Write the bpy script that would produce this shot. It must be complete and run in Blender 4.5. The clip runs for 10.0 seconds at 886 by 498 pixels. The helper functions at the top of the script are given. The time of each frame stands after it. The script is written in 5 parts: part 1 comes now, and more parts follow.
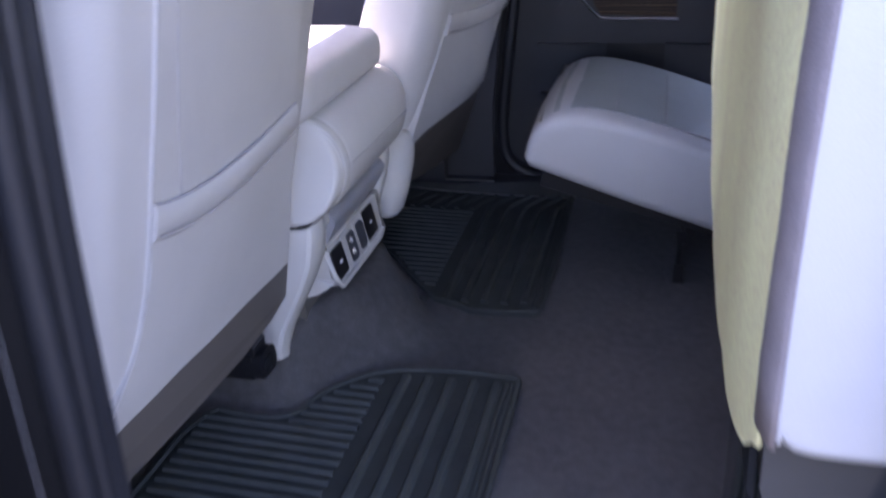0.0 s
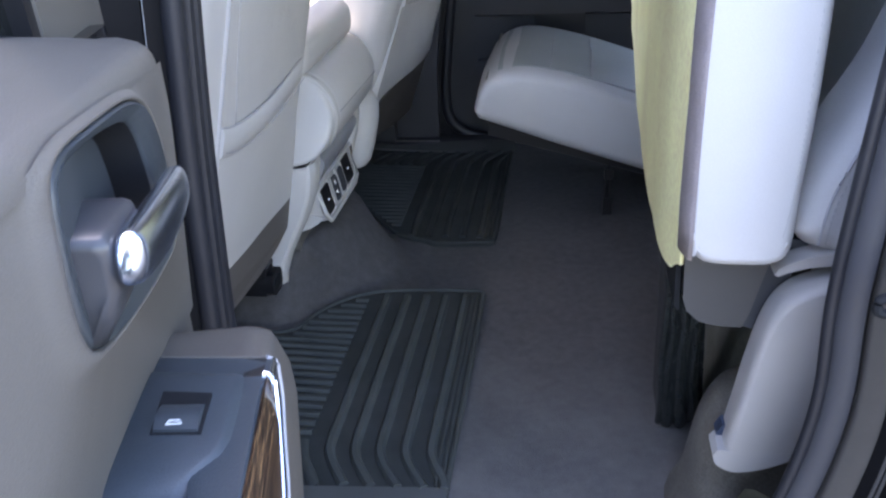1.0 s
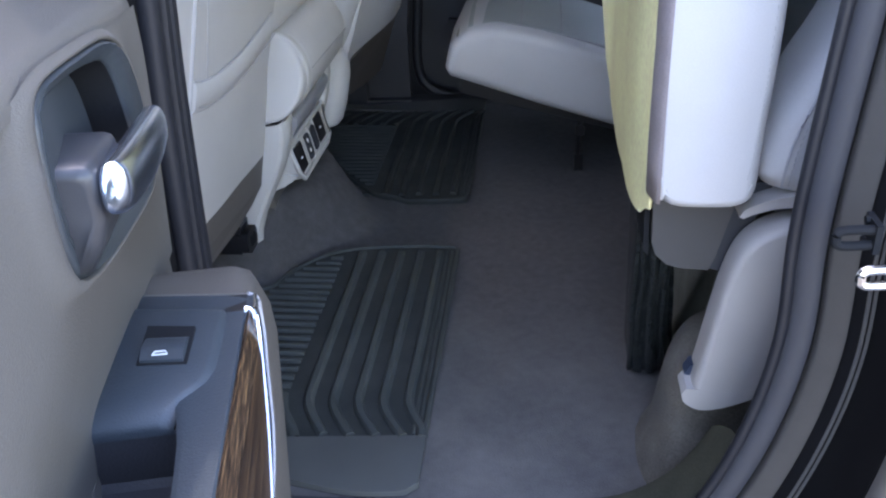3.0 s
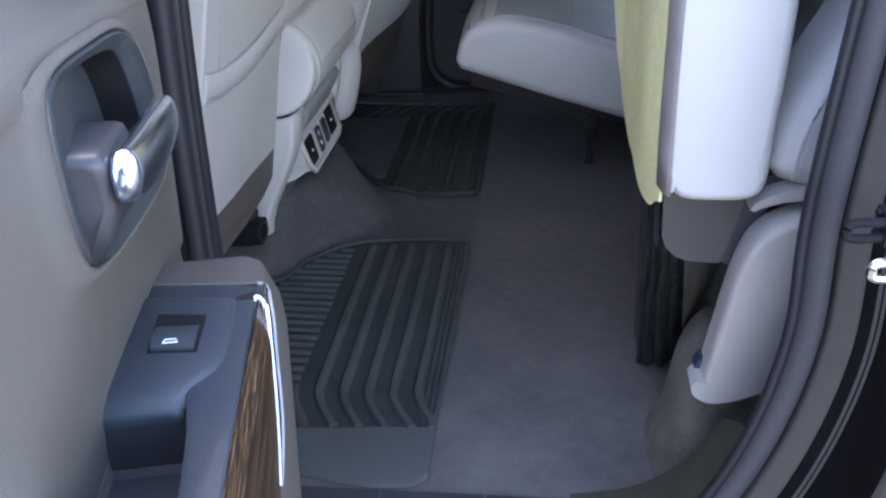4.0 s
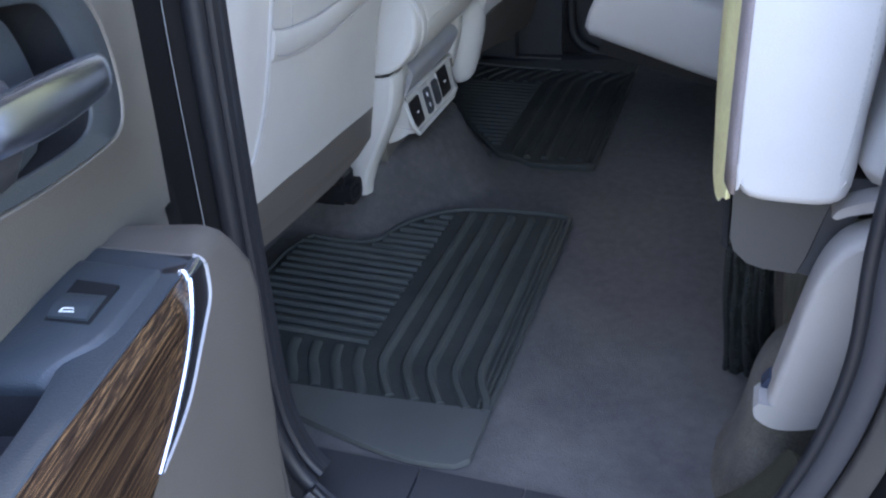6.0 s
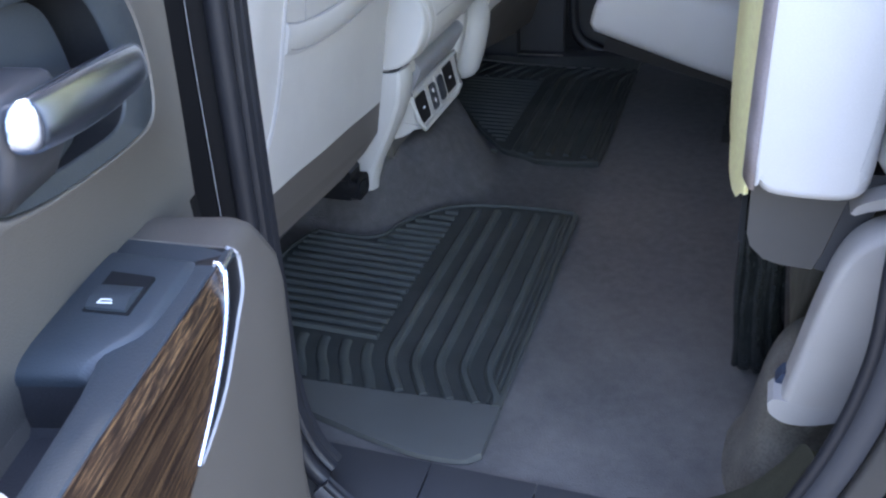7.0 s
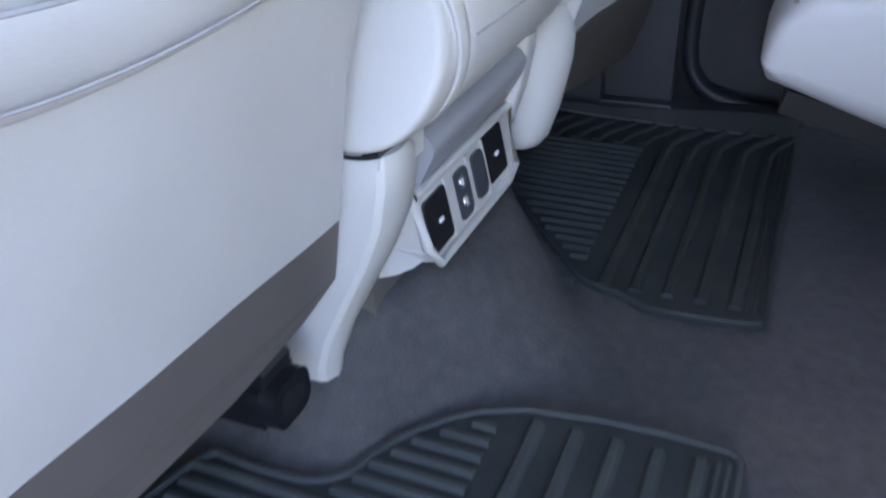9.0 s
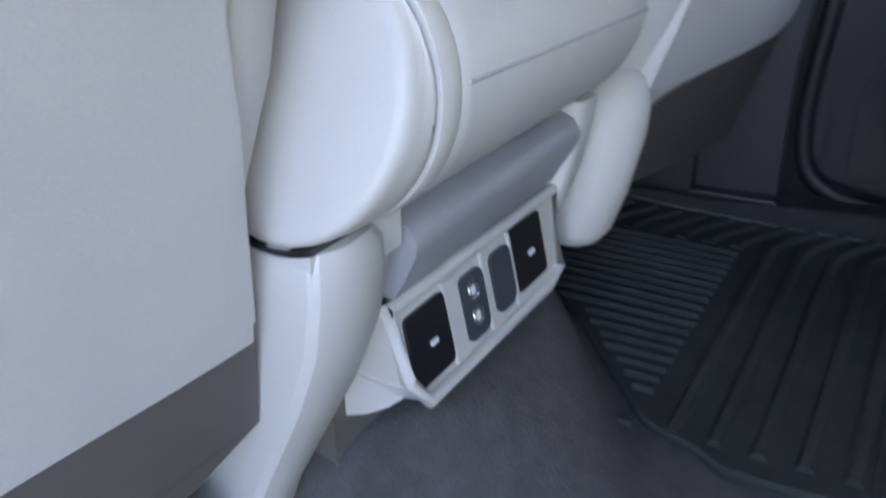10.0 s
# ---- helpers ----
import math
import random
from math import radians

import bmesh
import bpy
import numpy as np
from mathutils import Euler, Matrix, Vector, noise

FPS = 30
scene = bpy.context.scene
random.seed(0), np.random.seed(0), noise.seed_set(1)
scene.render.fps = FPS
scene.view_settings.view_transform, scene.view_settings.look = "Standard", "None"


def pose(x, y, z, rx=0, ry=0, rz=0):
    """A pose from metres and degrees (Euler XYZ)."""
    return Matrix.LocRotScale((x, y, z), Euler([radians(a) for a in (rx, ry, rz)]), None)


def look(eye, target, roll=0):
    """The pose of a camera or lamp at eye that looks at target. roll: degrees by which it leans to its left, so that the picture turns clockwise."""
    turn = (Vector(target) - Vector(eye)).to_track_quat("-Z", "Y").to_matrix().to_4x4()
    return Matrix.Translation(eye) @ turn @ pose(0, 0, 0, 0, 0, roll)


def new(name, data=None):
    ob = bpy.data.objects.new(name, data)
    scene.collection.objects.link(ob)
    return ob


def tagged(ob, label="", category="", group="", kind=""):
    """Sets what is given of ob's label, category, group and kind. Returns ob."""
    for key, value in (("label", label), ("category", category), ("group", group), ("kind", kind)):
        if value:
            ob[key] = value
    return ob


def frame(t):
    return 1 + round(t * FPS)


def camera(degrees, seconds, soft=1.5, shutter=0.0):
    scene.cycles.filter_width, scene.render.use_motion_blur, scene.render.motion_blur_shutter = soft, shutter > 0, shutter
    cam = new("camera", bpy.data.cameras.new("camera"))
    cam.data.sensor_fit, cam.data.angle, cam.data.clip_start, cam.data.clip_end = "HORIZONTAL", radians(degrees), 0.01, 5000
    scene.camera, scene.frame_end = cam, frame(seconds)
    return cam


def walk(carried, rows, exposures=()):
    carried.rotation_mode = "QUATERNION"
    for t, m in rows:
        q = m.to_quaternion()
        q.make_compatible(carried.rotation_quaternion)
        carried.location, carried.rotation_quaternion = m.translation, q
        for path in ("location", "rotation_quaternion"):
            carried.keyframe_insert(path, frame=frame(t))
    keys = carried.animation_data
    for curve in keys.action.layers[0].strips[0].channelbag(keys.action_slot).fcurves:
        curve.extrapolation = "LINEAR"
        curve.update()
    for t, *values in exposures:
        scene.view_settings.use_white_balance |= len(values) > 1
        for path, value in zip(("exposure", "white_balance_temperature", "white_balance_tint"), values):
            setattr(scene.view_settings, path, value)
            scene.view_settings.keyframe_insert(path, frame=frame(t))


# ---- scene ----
cam = camera(55.0, 10.0, soft=2.2, shutter=0.6)
PATH = [
    (0, (0.195, -1.223, 0.794), (-0.288, 0.512, -0.075), -3.4),
    (0.5, (0.165, -1.429, 0.808), (-0.167, 0.329, -0.087), -3.0),
    (1, (0.161, -1.507, 0.82), (-0.136, 0.253, -0.082), -3.4),
    (1.5, (0.158, -1.524, 0.803), (-0.114, 0.167, -0.23), -3.7),
    (2, (0.16, -1.532, 0.812), (-0.076, 0.181, -0.193), -3.6),
    (2.5, (0.162, -1.529, 0.811), (-0.072, 0.202, -0.164), -3.5),
    (4, (0.164, -1.532, 0.809), (-0.096, 0.189, -0.177), -3.7),
    (4.5, (0.183, -1.517, 0.803), (-0.219, 0.156, -0.217), -6.1),
    (5, (0.254, -1.464, 0.795), (-0.285, 0.169, -0.225), -4.9),
    (5.5, (0.285, -1.445, 0.79), (-0.362, 0.141, -0.242), -5.4),
    (7, (0.26, -1.458, 0.789), (-0.362, 0.13, -0.255), -4.7),
    (7.5, (0.229, -1.43, 0.772), (-0.384, 0.203, -0.207), -5.2),
    (8, (0.18, -1.211, 0.695), (-0.46, 0.42, -0.268), -5.2),
    (8.3, (0.141, -1.054, 0.644), (-0.606, 0.544, -0.298), -4.9),
    (8.5, (0.083, -0.919, 0.595), (-0.713, 0.629, -0.391), -4.3),
    (9, (-0.008, -0.721, 0.561), (-0.715, 0.86, -0.439), -2.7),
    (9.5, (-0.04, -0.592, 0.506), (-0.795, 1.006, -0.43), -2.6),
    (10, (-0.034, -0.506, 0.482), (-0.97, 1.056, -0.347), -1.8),
]
EXPOSURES = [(0.0, 3.5, 6500, 35), (0.5, 3.7, 6820, 26), (1.5, 3.6, 7080, 20), (4.5, 3.6, 7020, 20), (5.5, 3.53, 6880, 18), (7.0, 3.72, 6880, 18), (7.5, 3.78, 6880, 18), (8.0, 3.75, 7120, 21), (8.5, 3.78, 6450, 23), (9.0, 4.2, 6600, 22), (10.0, 4.18, 6780, 21)]
walk(cam, [(t, look(eye, target, roll)) for t, eye, target, roll in PATH], EXPOSURES)

# ---- light ----
world = bpy.data.worlds.new("sky")
scene.world = world
world.use_nodes = True
wt = world.node_tree
sky = wt.nodes.new("ShaderNodeTexSky")
sky.sky_type = "NISHITA"
sky.sun_disc = False
SUN_EL = radians(63)  # the sun stands high ahead of the truck, to its passenger side
sun_dir = Vector((-0.75, 0.65, 0)).normalized() * math.cos(SUN_EL) + Vector((0, 0, math.sin(SUN_EL)))
sky.sun_elevation = SUN_EL
sky.sun_rotation = math.atan2(sun_dir.x, sun_dir.y)
wt.links.new(sky.outputs[0], wt.nodes["Background"].inputs[0])
wt.nodes["Background"].inputs[1].default_value = 0.15
sun = new("sun", bpy.data.lights.new("sun", "SUN"))
sun.data.energy, sun.data.angle, sun.data.color = 2.5, radians(0.6), (1.0, 0.95, 0.88)
sun.matrix_world = look((0, 0, 6), Vector((0, 0, 6)) - sun_dir)


# ---- materials ----
def material(name, color, rough=0.6, metal=0.0, vary=0.12, scale=18.0, grain=400.0, bump=0.15, spec=0.5, coat=0.0, stretch=(1, 1, 1), dirt=0.0, soft=0.0, dirt_fade=None):
    """A procedural surface: coarse mottling, fine grain in the colour and in the relief."""
    m = bpy.data.materials.new(name)
    m.use_nodes = True
    nt = m.node_tree
    b = nt.nodes["Principled BSDF"]
    co = nt.nodes.new("ShaderNodeTexCoord")
    mp = nt.nodes.new("ShaderNodeMapping")
    mp.inputs["Scale"].default_value = stretch
    nt.links.new(co.outputs["Object"], mp.inputs[0])
    n1, n2 = nt.nodes.new("ShaderNodeTexNoise"), nt.nodes.new("ShaderNodeTexNoise")
    n1.inputs["Scale"].default_value, n1.inputs["Detail"].default_value = scale, 4
    n2.inputs["Scale"].default_value, n2.inputs["Detail"].default_value = grain, 2
    for n in (n1, n2):
        nt.links.new(mp.outputs[0], n.inputs["Vector"])
    mix = nt.nodes.new("ShaderNodeMix")
    mix.inputs[0].default_value = 0.45
    nt.links.new(n1.outputs[0], mix.inputs[2])
    nt.links.new(n2.outputs[0], mix.inputs[3])
    ramp = nt.nodes.new("ShaderNodeValToRGB")
    lo, hi = [max(0, c * (1 - vary * 1.6)) for c in color], [min(1, c * (1 + vary * 1.6)) for c in color]
    ramp.color_ramp.elements[0].position, ramp.color_ramp.elements[1].position = 0.25, 0.75
    ramp.color_ramp.elements[0].color, ramp.color_ramp.elements[1].color = (*lo, 1), (*hi, 1)
    nt.links.new(mix.outputs[0], ramp.inputs[0])
    nt.links.new(ramp.outputs[0], b.inputs["Base Color"])
    b.inputs["Roughness"].default_value, b.inputs["Metallic"].default_value = rough, metal
    b.inputs["Specular IOR Level"].default_value = spec
    b.inputs["Coat Weight"].default_value = coat
    b.inputs["Coat Roughness"].default_value = 0.05
    if bump:
        bp = nt.nodes.new("ShaderNodeBump")
        bp.inputs["Strength"].default_value, bp.inputs["Distance"].default_value = bump, 0.002
        nt.links.new(n2.outputs[0], bp.inputs["Height"])
        nt.links.new(bp.outputs[0], b.inputs["Normal"])
        if soft:
            n3, b2 = nt.nodes.new("ShaderNodeTexNoise"), nt.nodes.new("ShaderNodeBump")
            n3.inputs["Scale"].default_value, n3.inputs["Detail"].default_value = soft, 2
            nt.links.new(mp.outputs[0], n3.inputs["Vector"])
            b2.inputs["Strength"].default_value, b2.inputs["Distance"].default_value = 0.25, 0.012
            nt.links.new(n3.outputs[0], b2.inputs["Height"])
            nt.links.new(b2.outputs[0], bp.inputs["Normal"])
    if dirt:
        n4, r4, mx = nt.nodes.new("ShaderNodeTexNoise"), nt.nodes.new("ShaderNodeValToRGB"), nt.nodes.new("ShaderNodeMix")
        n4.inputs["Scale"].default_value, n4.inputs["Detail"].default_value, n4.inputs["Roughness"].default_value = 5.5, 5, 0.7
        nt.links.new(co.outputs["Object"], n4.inputs["Vector"])
        r4.color_ramp.elements[0].position, r4.color_ramp.elements[1].position = 0.48, 0.78
        r4.color_ramp.elements[1].color = (dirt, dirt, dirt, 1)
        nt.links.new(n4.outputs[0], r4.inputs[0])
        mx.data_type = "RGBA"
        if dirt_fade:  # dirt colour fades along y, thinner away from the door
            sep, mr, mul = nt.nodes.new("ShaderNodeSeparateXYZ"), nt.nodes.new("ShaderNodeMapRange"), nt.nodes.new("ShaderNodeMath")
            nt.links.new(co.outputs["Object"], sep.inputs[0])
            nt.links.new(sep.outputs[1], mr.inputs[0])
            mr.inputs[1].default_value, mr.inputs[2].default_value, mr.inputs[3].default_value = dirt_fade[0], dirt_fade[1], 0.25
            mul.operation = "MULTIPLY"
            nt.links.new(r4.outputs[0], mul.inputs[0])
            nt.links.new(mr.outputs[0], mul.inputs[1])
            nt.links.new(mul.outputs[0], mx.inputs[0])
            r4.color_ramp.elements[0].position, r4.color_ramp.elements[1].position = 0.10, 0.85
        else:
            nt.links.new(r4.outputs[0], mx.inputs[0])
        nt.links.new(ramp.outputs[0], mx.inputs[6])
        mx.inputs[7].default_value = (0.30, 0.275, 0.25, 1)
        nt.links.new(mx.outputs[2], b.inputs["Base Color"])
    return m


LEATHER = material("light_grey_leather", (0.585, 0.57, 0.56), 0.45, vary=0.05, scale=7, grain=700, bump=0.12, spec=0.4, soft=13)
LEATHER_DIM = material("perforated_leather", (0.375, 0.395, 0.385), 0.5, vary=0.06, scale=9, grain=900, bump=0.2, spec=0.4)
THREAD = material("pale_thread", (0.47, 0.46, 0.455), 0.8, vary=0.1)
PIPING = material("tan_piping", (0.34, 0.315, 0.275), 0.6, vary=0.08)
STITCH_SHADE = material("stitch_and_shade_grey", (0.43, 0.42, 0.43), 0.8, vary=0.1)
TRIM_LIGHT = material("light_grey_plastic", (0.58, 0.56, 0.53), 0.5, vary=0.04, scale=12, grain=900, bump=0.15)
TRIM_TAUPE = material("taupe_plastic", (0.138, 0.126, 0.111), 0.40, vary=0.10, scale=6, grain=900, bump=0.2, spec=0.8)
TRIM_LOWER = material("dark_taupe_plastic", (0.135, 0.120, 0.110), 0.55, vary=0.07, scale=10, grain=900, bump=0.25)
HINGE = material("hinge_steel_paint", (0.024, 0.028, 0.036), 0.5, vary=0.1, scale=14, grain=800, bump=0.1)
TRIM_BOX = material("brown_grey_plastic", (0.064, 0.061, 0.059), 0.6, vary=0.07, scale=10, grain=900, bump=0.25)
TRIM_MID = material("slate_plastic", (0.038, 0.049, 0.060), 0.45, vary=0.06, scale=14, grain=900, bump=0.2)
LIP = material("grey_blue_plastic", (0.34, 0.34, 0.36), 0.4, vary=0.05, scale=14, grain=900, bump=0.15)
SOCKET = material("slate_socket_plastic", (0.062, 0.066, 0.078), 0.4, vary=0.06, scale=14, grain=900, bump=0.1)
TRIM_DARK = material("dark_plastic", (0.035, 0.036, 0.042), 0.5, vary=0.1, scale=14, grain=800, bump=0.2)
BLACK = material("black_plastic", (0.012, 0.012, 0.014), 0.35, vary=0.15, bump=0.05)
CARRIER = material("grey_lip_plastic", (0.052, 0.053, 0.061), 0.5, vary=0.06, scale=14, grain=900, bump=0.2)
COVER = material("mid_grey_plastic", (0.425, 0.40, 0.375), 0.5, vary=0.05, scale=12, grain=900, bump=0.15)
LIP_DARK = material("thin_grey_edge", (0.09, 0.088, 0.086), 0.45, vary=0.06, scale=14, grain=900, bump=0.1)
RUBBER = material("seal_rubber", (0.017, 0.018, 0.023), 0.5, vary=0.12, scale=25, bump=0.1)
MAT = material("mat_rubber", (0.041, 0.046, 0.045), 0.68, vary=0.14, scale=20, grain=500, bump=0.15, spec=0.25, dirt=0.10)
# the same rubber made lighter: sky sheen on the ribs put into the colour
MAT_RIB_LIT = material("mat_rib_lit_rubber", (0.066, 0.073, 0.069), 0.68, vary=0.14, scale=20, grain=500, bump=0.15, spec=0.25, dirt=0.10)
MAT_FLAP = material("mat_flap_rubber", (0.090, 0.094, 0.092), 0.55, vary=0.1, scale=14, grain=900, bump=0.3)
CARPET = material("grey_carpet", (0.071, 0.069, 0.072), 0.95, vary=0.24, scale=60, grain=420, bump=0.7, spec=0.1, dirt=0.62, dirt_fade=(-0.22, -0.62))
HUMP = material("taupe_carpet", (0.135, 0.121, 0.102), 0.95, vary=0.28, scale=20, grain=330, bump=0.6, spec=0.1)
for m in (CARPET, HUMP):
    m.node_tree.nodes["Principled BSDF"].inputs["Sheen Weight"].default_value = 0.06
OLIVE = material("olive_grey_carpet", (0.074, 0.075, 0.055), 0.95, vary=0.2, scale=20, grain=330, bump=0.5, spec=0.1)
UNDER = material("green_grey_carpet", (0.150, 0.155, 0.130), 0.95, vary=0.2, scale=20, grain=330, bump=0.5, spec=0.1)
BACKING = material("cream_backing_felt", (0.97, 0.78, 0.42), 0.9, vary=0.16, scale=11, grain=420, bump=0.4, spec=0.1, stretch=(1, 1, 0.35))
STRIP = material("brown_felt_strip", (0.33, 0.285, 0.285), 0.9, vary=0.12, scale=30, grain=500, bump=0.4, spec=0.1)
CHROME = material("satin_chrome", (0.70, 0.80, 0.97), 0.24, metal=1.0, vary=0.03, scale=20, bump=0.0)
STEEL = material("bright_steel", (0.72, 0.72, 0.72), 0.25, metal=1.0, vary=0.06, scale=60, bump=0.05)
PAINT = material("bronze_paint", (0.10, 0.095, 0.09), 0.35, metal=0.3, vary=0.06, scale=40, grain=900, bump=0.0, coat=0.6)
HOLLOW = material("matte_black_and_recess_shade", (0.016, 0.017, 0.019), 0.8, vary=0.1, bump=0.1, spec=0.15)
ARMREST = material("taupe_armrest_plastic", (0.108, 0.097, 0.085), 0.5, vary=0.08, scale=10, grain=900, bump=0.25, spec=0.4)
SATIN = material("satin_silver_plastic", (0.052, 0.053, 0.058), 0.32, metal=0.1, vary=0.05, scale=20, grain=900, bump=0.03)
BEZEL = material("blue_slate_plastic", (0.046, 0.054, 0.060), 0.33, vary=0.06, scale=14, grain=900, bump=0.12)
PAINT_BLACK = material("black_paint", (0.01, 0.01, 0.011), 0.25, vary=0.1, bump=0.0, coat=0.7)
JAMB = material("black_jamb_and_shade", (0.008, 0.008, 0.009), 0.6, vary=0.1, bump=0.0, spec=0.12)
VINYL = material("black_vinyl", (0.022, 0.026, 0.026), 0.16, vary=0.2, scale=40, grain=160, bump=0.45)
ASPHALT = material("asphalt", (0.078, 0.075, 0.072), 0.9, vary=0.12, scale=3, grain=60, bump=0.5)
WHITE_MARK = material("white_print_and_glint", (0.8, 0.82, 0.85), 0.5, vary=0.02, bump=0)
HEADLINER = material("grey_headliner", (0.36, 0.35, 0.335), 0.95, vary=0.06, bump=0.2, spec=0.1)
BLUE_CLIP = material("blue_grey_clip", (0.03, 0.045, 0.08), 0.4, vary=0.1)


def wood_material():
    """Dark wood with fine pale stripes along the trim: two runs of streaks, the finer within the broader."""
    m = material("zebrano_wood", (0.06, 0.035, 0.02), 0.38, vary=0.2, scale=6, grain=200, bump=0.03, coat=0.0, spec=0.3)
    nt = m.node_tree
    b = nt.nodes["Principled BSDF"]
    co = nt.nodes.new("ShaderNodeTexCoord")
    noises = []
    for across, scale in ((480, 2.0), (1300, 2.0)):
        mp, n = nt.nodes.new("ShaderNodeMapping"), nt.nodes.new("ShaderNodeTexNoise")
        mp.inputs["Scale"].default_value = (1.1, across, across)
        n.inputs["Scale"].default_value, n.inputs["Detail"].default_value, n.inputs["Roughness"].default_value = scale, 3, 0.6
        nt.links.new(co.outputs["Object"], mp.inputs[0])
        nt.links.new(mp.outputs[0], n.inputs["Vector"])
        noises.append(n)
    mix = nt.nodes.new("ShaderNodeMix")
    mix.inputs[0].default_value = 0.5
    nt.links.new(noises[0].outputs[0], mix.inputs[2])
    nt.links.new(noises[1].outputs[0], mix.inputs[3])
    ramp = nt.nodes.new("ShaderNodeValToRGB")
    e = ramp.color_ramp.elements
    e[0].position, e[0].color = 0.43, (0.012, 0.007, 0.005, 1)
    e[1].position, e[1].color = 0.60, (0.20, 0.115, 0.055, 1)
    mid = e.new(0.52)
    mid.color = (0.034, 0.019, 0.012, 1)
    nt.links.new(mix.outputs[0], ramp.inputs[0])
    nt.links.new(ramp.outputs[0], b.inputs["Base Color"])
    return m


WOOD = wood_material()


def privacy_glass():
    """Dark rear glass that lets a fifth of the daylight through."""
    m = material("privacy_glass", (0.012, 0.014, 0.014), 0.06, vary=0.05, bump=0.0)
    nt = m.node_tree
    clear, mix = nt.nodes.new("ShaderNodeBsdfTransparent"), nt.nodes.new("ShaderNodeMixShader")
    clear.inputs[0].default_value = (0.90, 0.97, 1.0, 1)
    mix.inputs[0].default_value = 0.2
    nt.links.new(nt.nodes["Principled BSDF"].outputs[0], mix.inputs[1])
    nt.links.new(clear.outputs[0], mix.inputs[2])
    nt.links.new(mix.outputs[0], nt.nodes["Material Output"].inputs[0])
    return m


PRIVACY = privacy_glass()


# ---- building helpers ----
def step(a, b, v):
    t = min(1.0, max(0.0, (v - a) / (b - a)))
    return t * t * (3 - 2 * t)


def part(name, bm, mat, parent=None, label="", smooth=38, local=False):
    """Links a bmesh as one mesh object under a thing or a part; it is given in world places unless local."""
    if parent is not None and not local:
        root = parent
        while root.parent is not None:
            root = root.parent
        bm.transform(root.matrix_basis.inverted())
    bmesh.ops.recalc_face_normals(bm, faces=bm.faces)
    me = bpy.data.meshes.new(name)
    bm.to_mesh(me)
    bm.free()
    me.materials.append(mat)
    me.shade_smooth()
    me.set_sharp_from_angle(angle=radians(smooth))
    ob = new(name, me)
    if parent is not None:
        ob.parent = parent
    if label:
        tagged(ob, label)
    return ob


def thing(name, place, label, category, group="", kind="", m=None):
    ob = new(name)
    ob.empty_display_size = 0.05
    ob.matrix_basis = m if m is not None else Matrix.Translation(place)
    return tagged(ob, label, category, group, kind)


def structure(name, bm, mat, label="", category="", smooth=38):
    return tagged(part(name, bm, mat, None, "", smooth), label, category, "", "structure")


def add_loft(bm, rings, cap=True, closed=True):
    """Joins rings of equal count into a skin."""
    vs = [[bm.verts.new(p) for p in r] for r in rings]
    n = len(vs[0])
    for a, b in zip(vs, vs[1:]):
        for i in range(n if closed else n - 1):
            bm.faces.new((a[i], a[(i + 1) % n], b[(i + 1) % n], b[i]))
    if cap and closed:
        bm.faces.new(vs[0])
        bm.faces.new(vs[-1])
    return bm


def loft(rings, cap=True, closed=True):
    return add_loft(bmesh.new(), rings, cap, closed)


def bevel_all(bm, r, seg=3, angle=25):
    if r > 0:
        edges = [e for e in bm.edges if len(e.link_faces) == 2 and e.calc_face_angle(0) > radians(angle)]
        bmesh.ops.bevel(bm, geom=edges, offset=r, segments=seg, profile=0.5, affect="EDGES", clamp_overlap=True)
    return bm


def add_box(bm, x0, x1, y0, y1, z0, z1):
    return add_loft(bm, [[(x0, y0, z), (x1, y0, z), (x1, y1, z), (x0, y1, z)] for z in (z0, z1)])


def box(x0, x1, y0, y1, z0, z1, r=0.004, seg=2):
    return bevel_all(add_box(bmesh.new(), x0, x1, y0, y1, z0, z1), r, seg)


def place2(plane, a, b, c):
    return {"xz": (a, c, b), "yz": (c, a, b), "xy": (a, b, c)}[plane]


def prism(plane, outline, lo, hi, r=0.004, seg=2):
    """An outline in a plane, drawn out from lo to hi across it, with rounded edges."""
    bm = loft([[place2(plane, a, b, c) for a, b in outline] for c in (lo, hi)])
    return bevel_all(bm, r, seg)


def smooth_line(points, steps=6, closed=False):
    """A Catmull-Rom curve through points of any dimension."""
    pts = [np.array(p, float) for p in points]
    n = len(pts)
    out = []
    for i in range(n if closed else n - 1):
        get = lambda k: pts[k % n] if closed else pts[min(max(k, 0), n - 1)]
        p0, p1, p2, p3 = get(i - 1), get(i), get(i + 1), get(i + 2)
        for s in range(steps):
            t = s / steps
            out.append(tuple(0.5 * (2 * p1 + (p2 - p0) * t + (2 * p0 - 5 * p1 + 4 * p2 - p3) * t * t + (3 * p1 - p0 - 3 * p2 + p3) * t**3)))
    if not closed:
        out.append(tuple(pts[-1]))
    return out


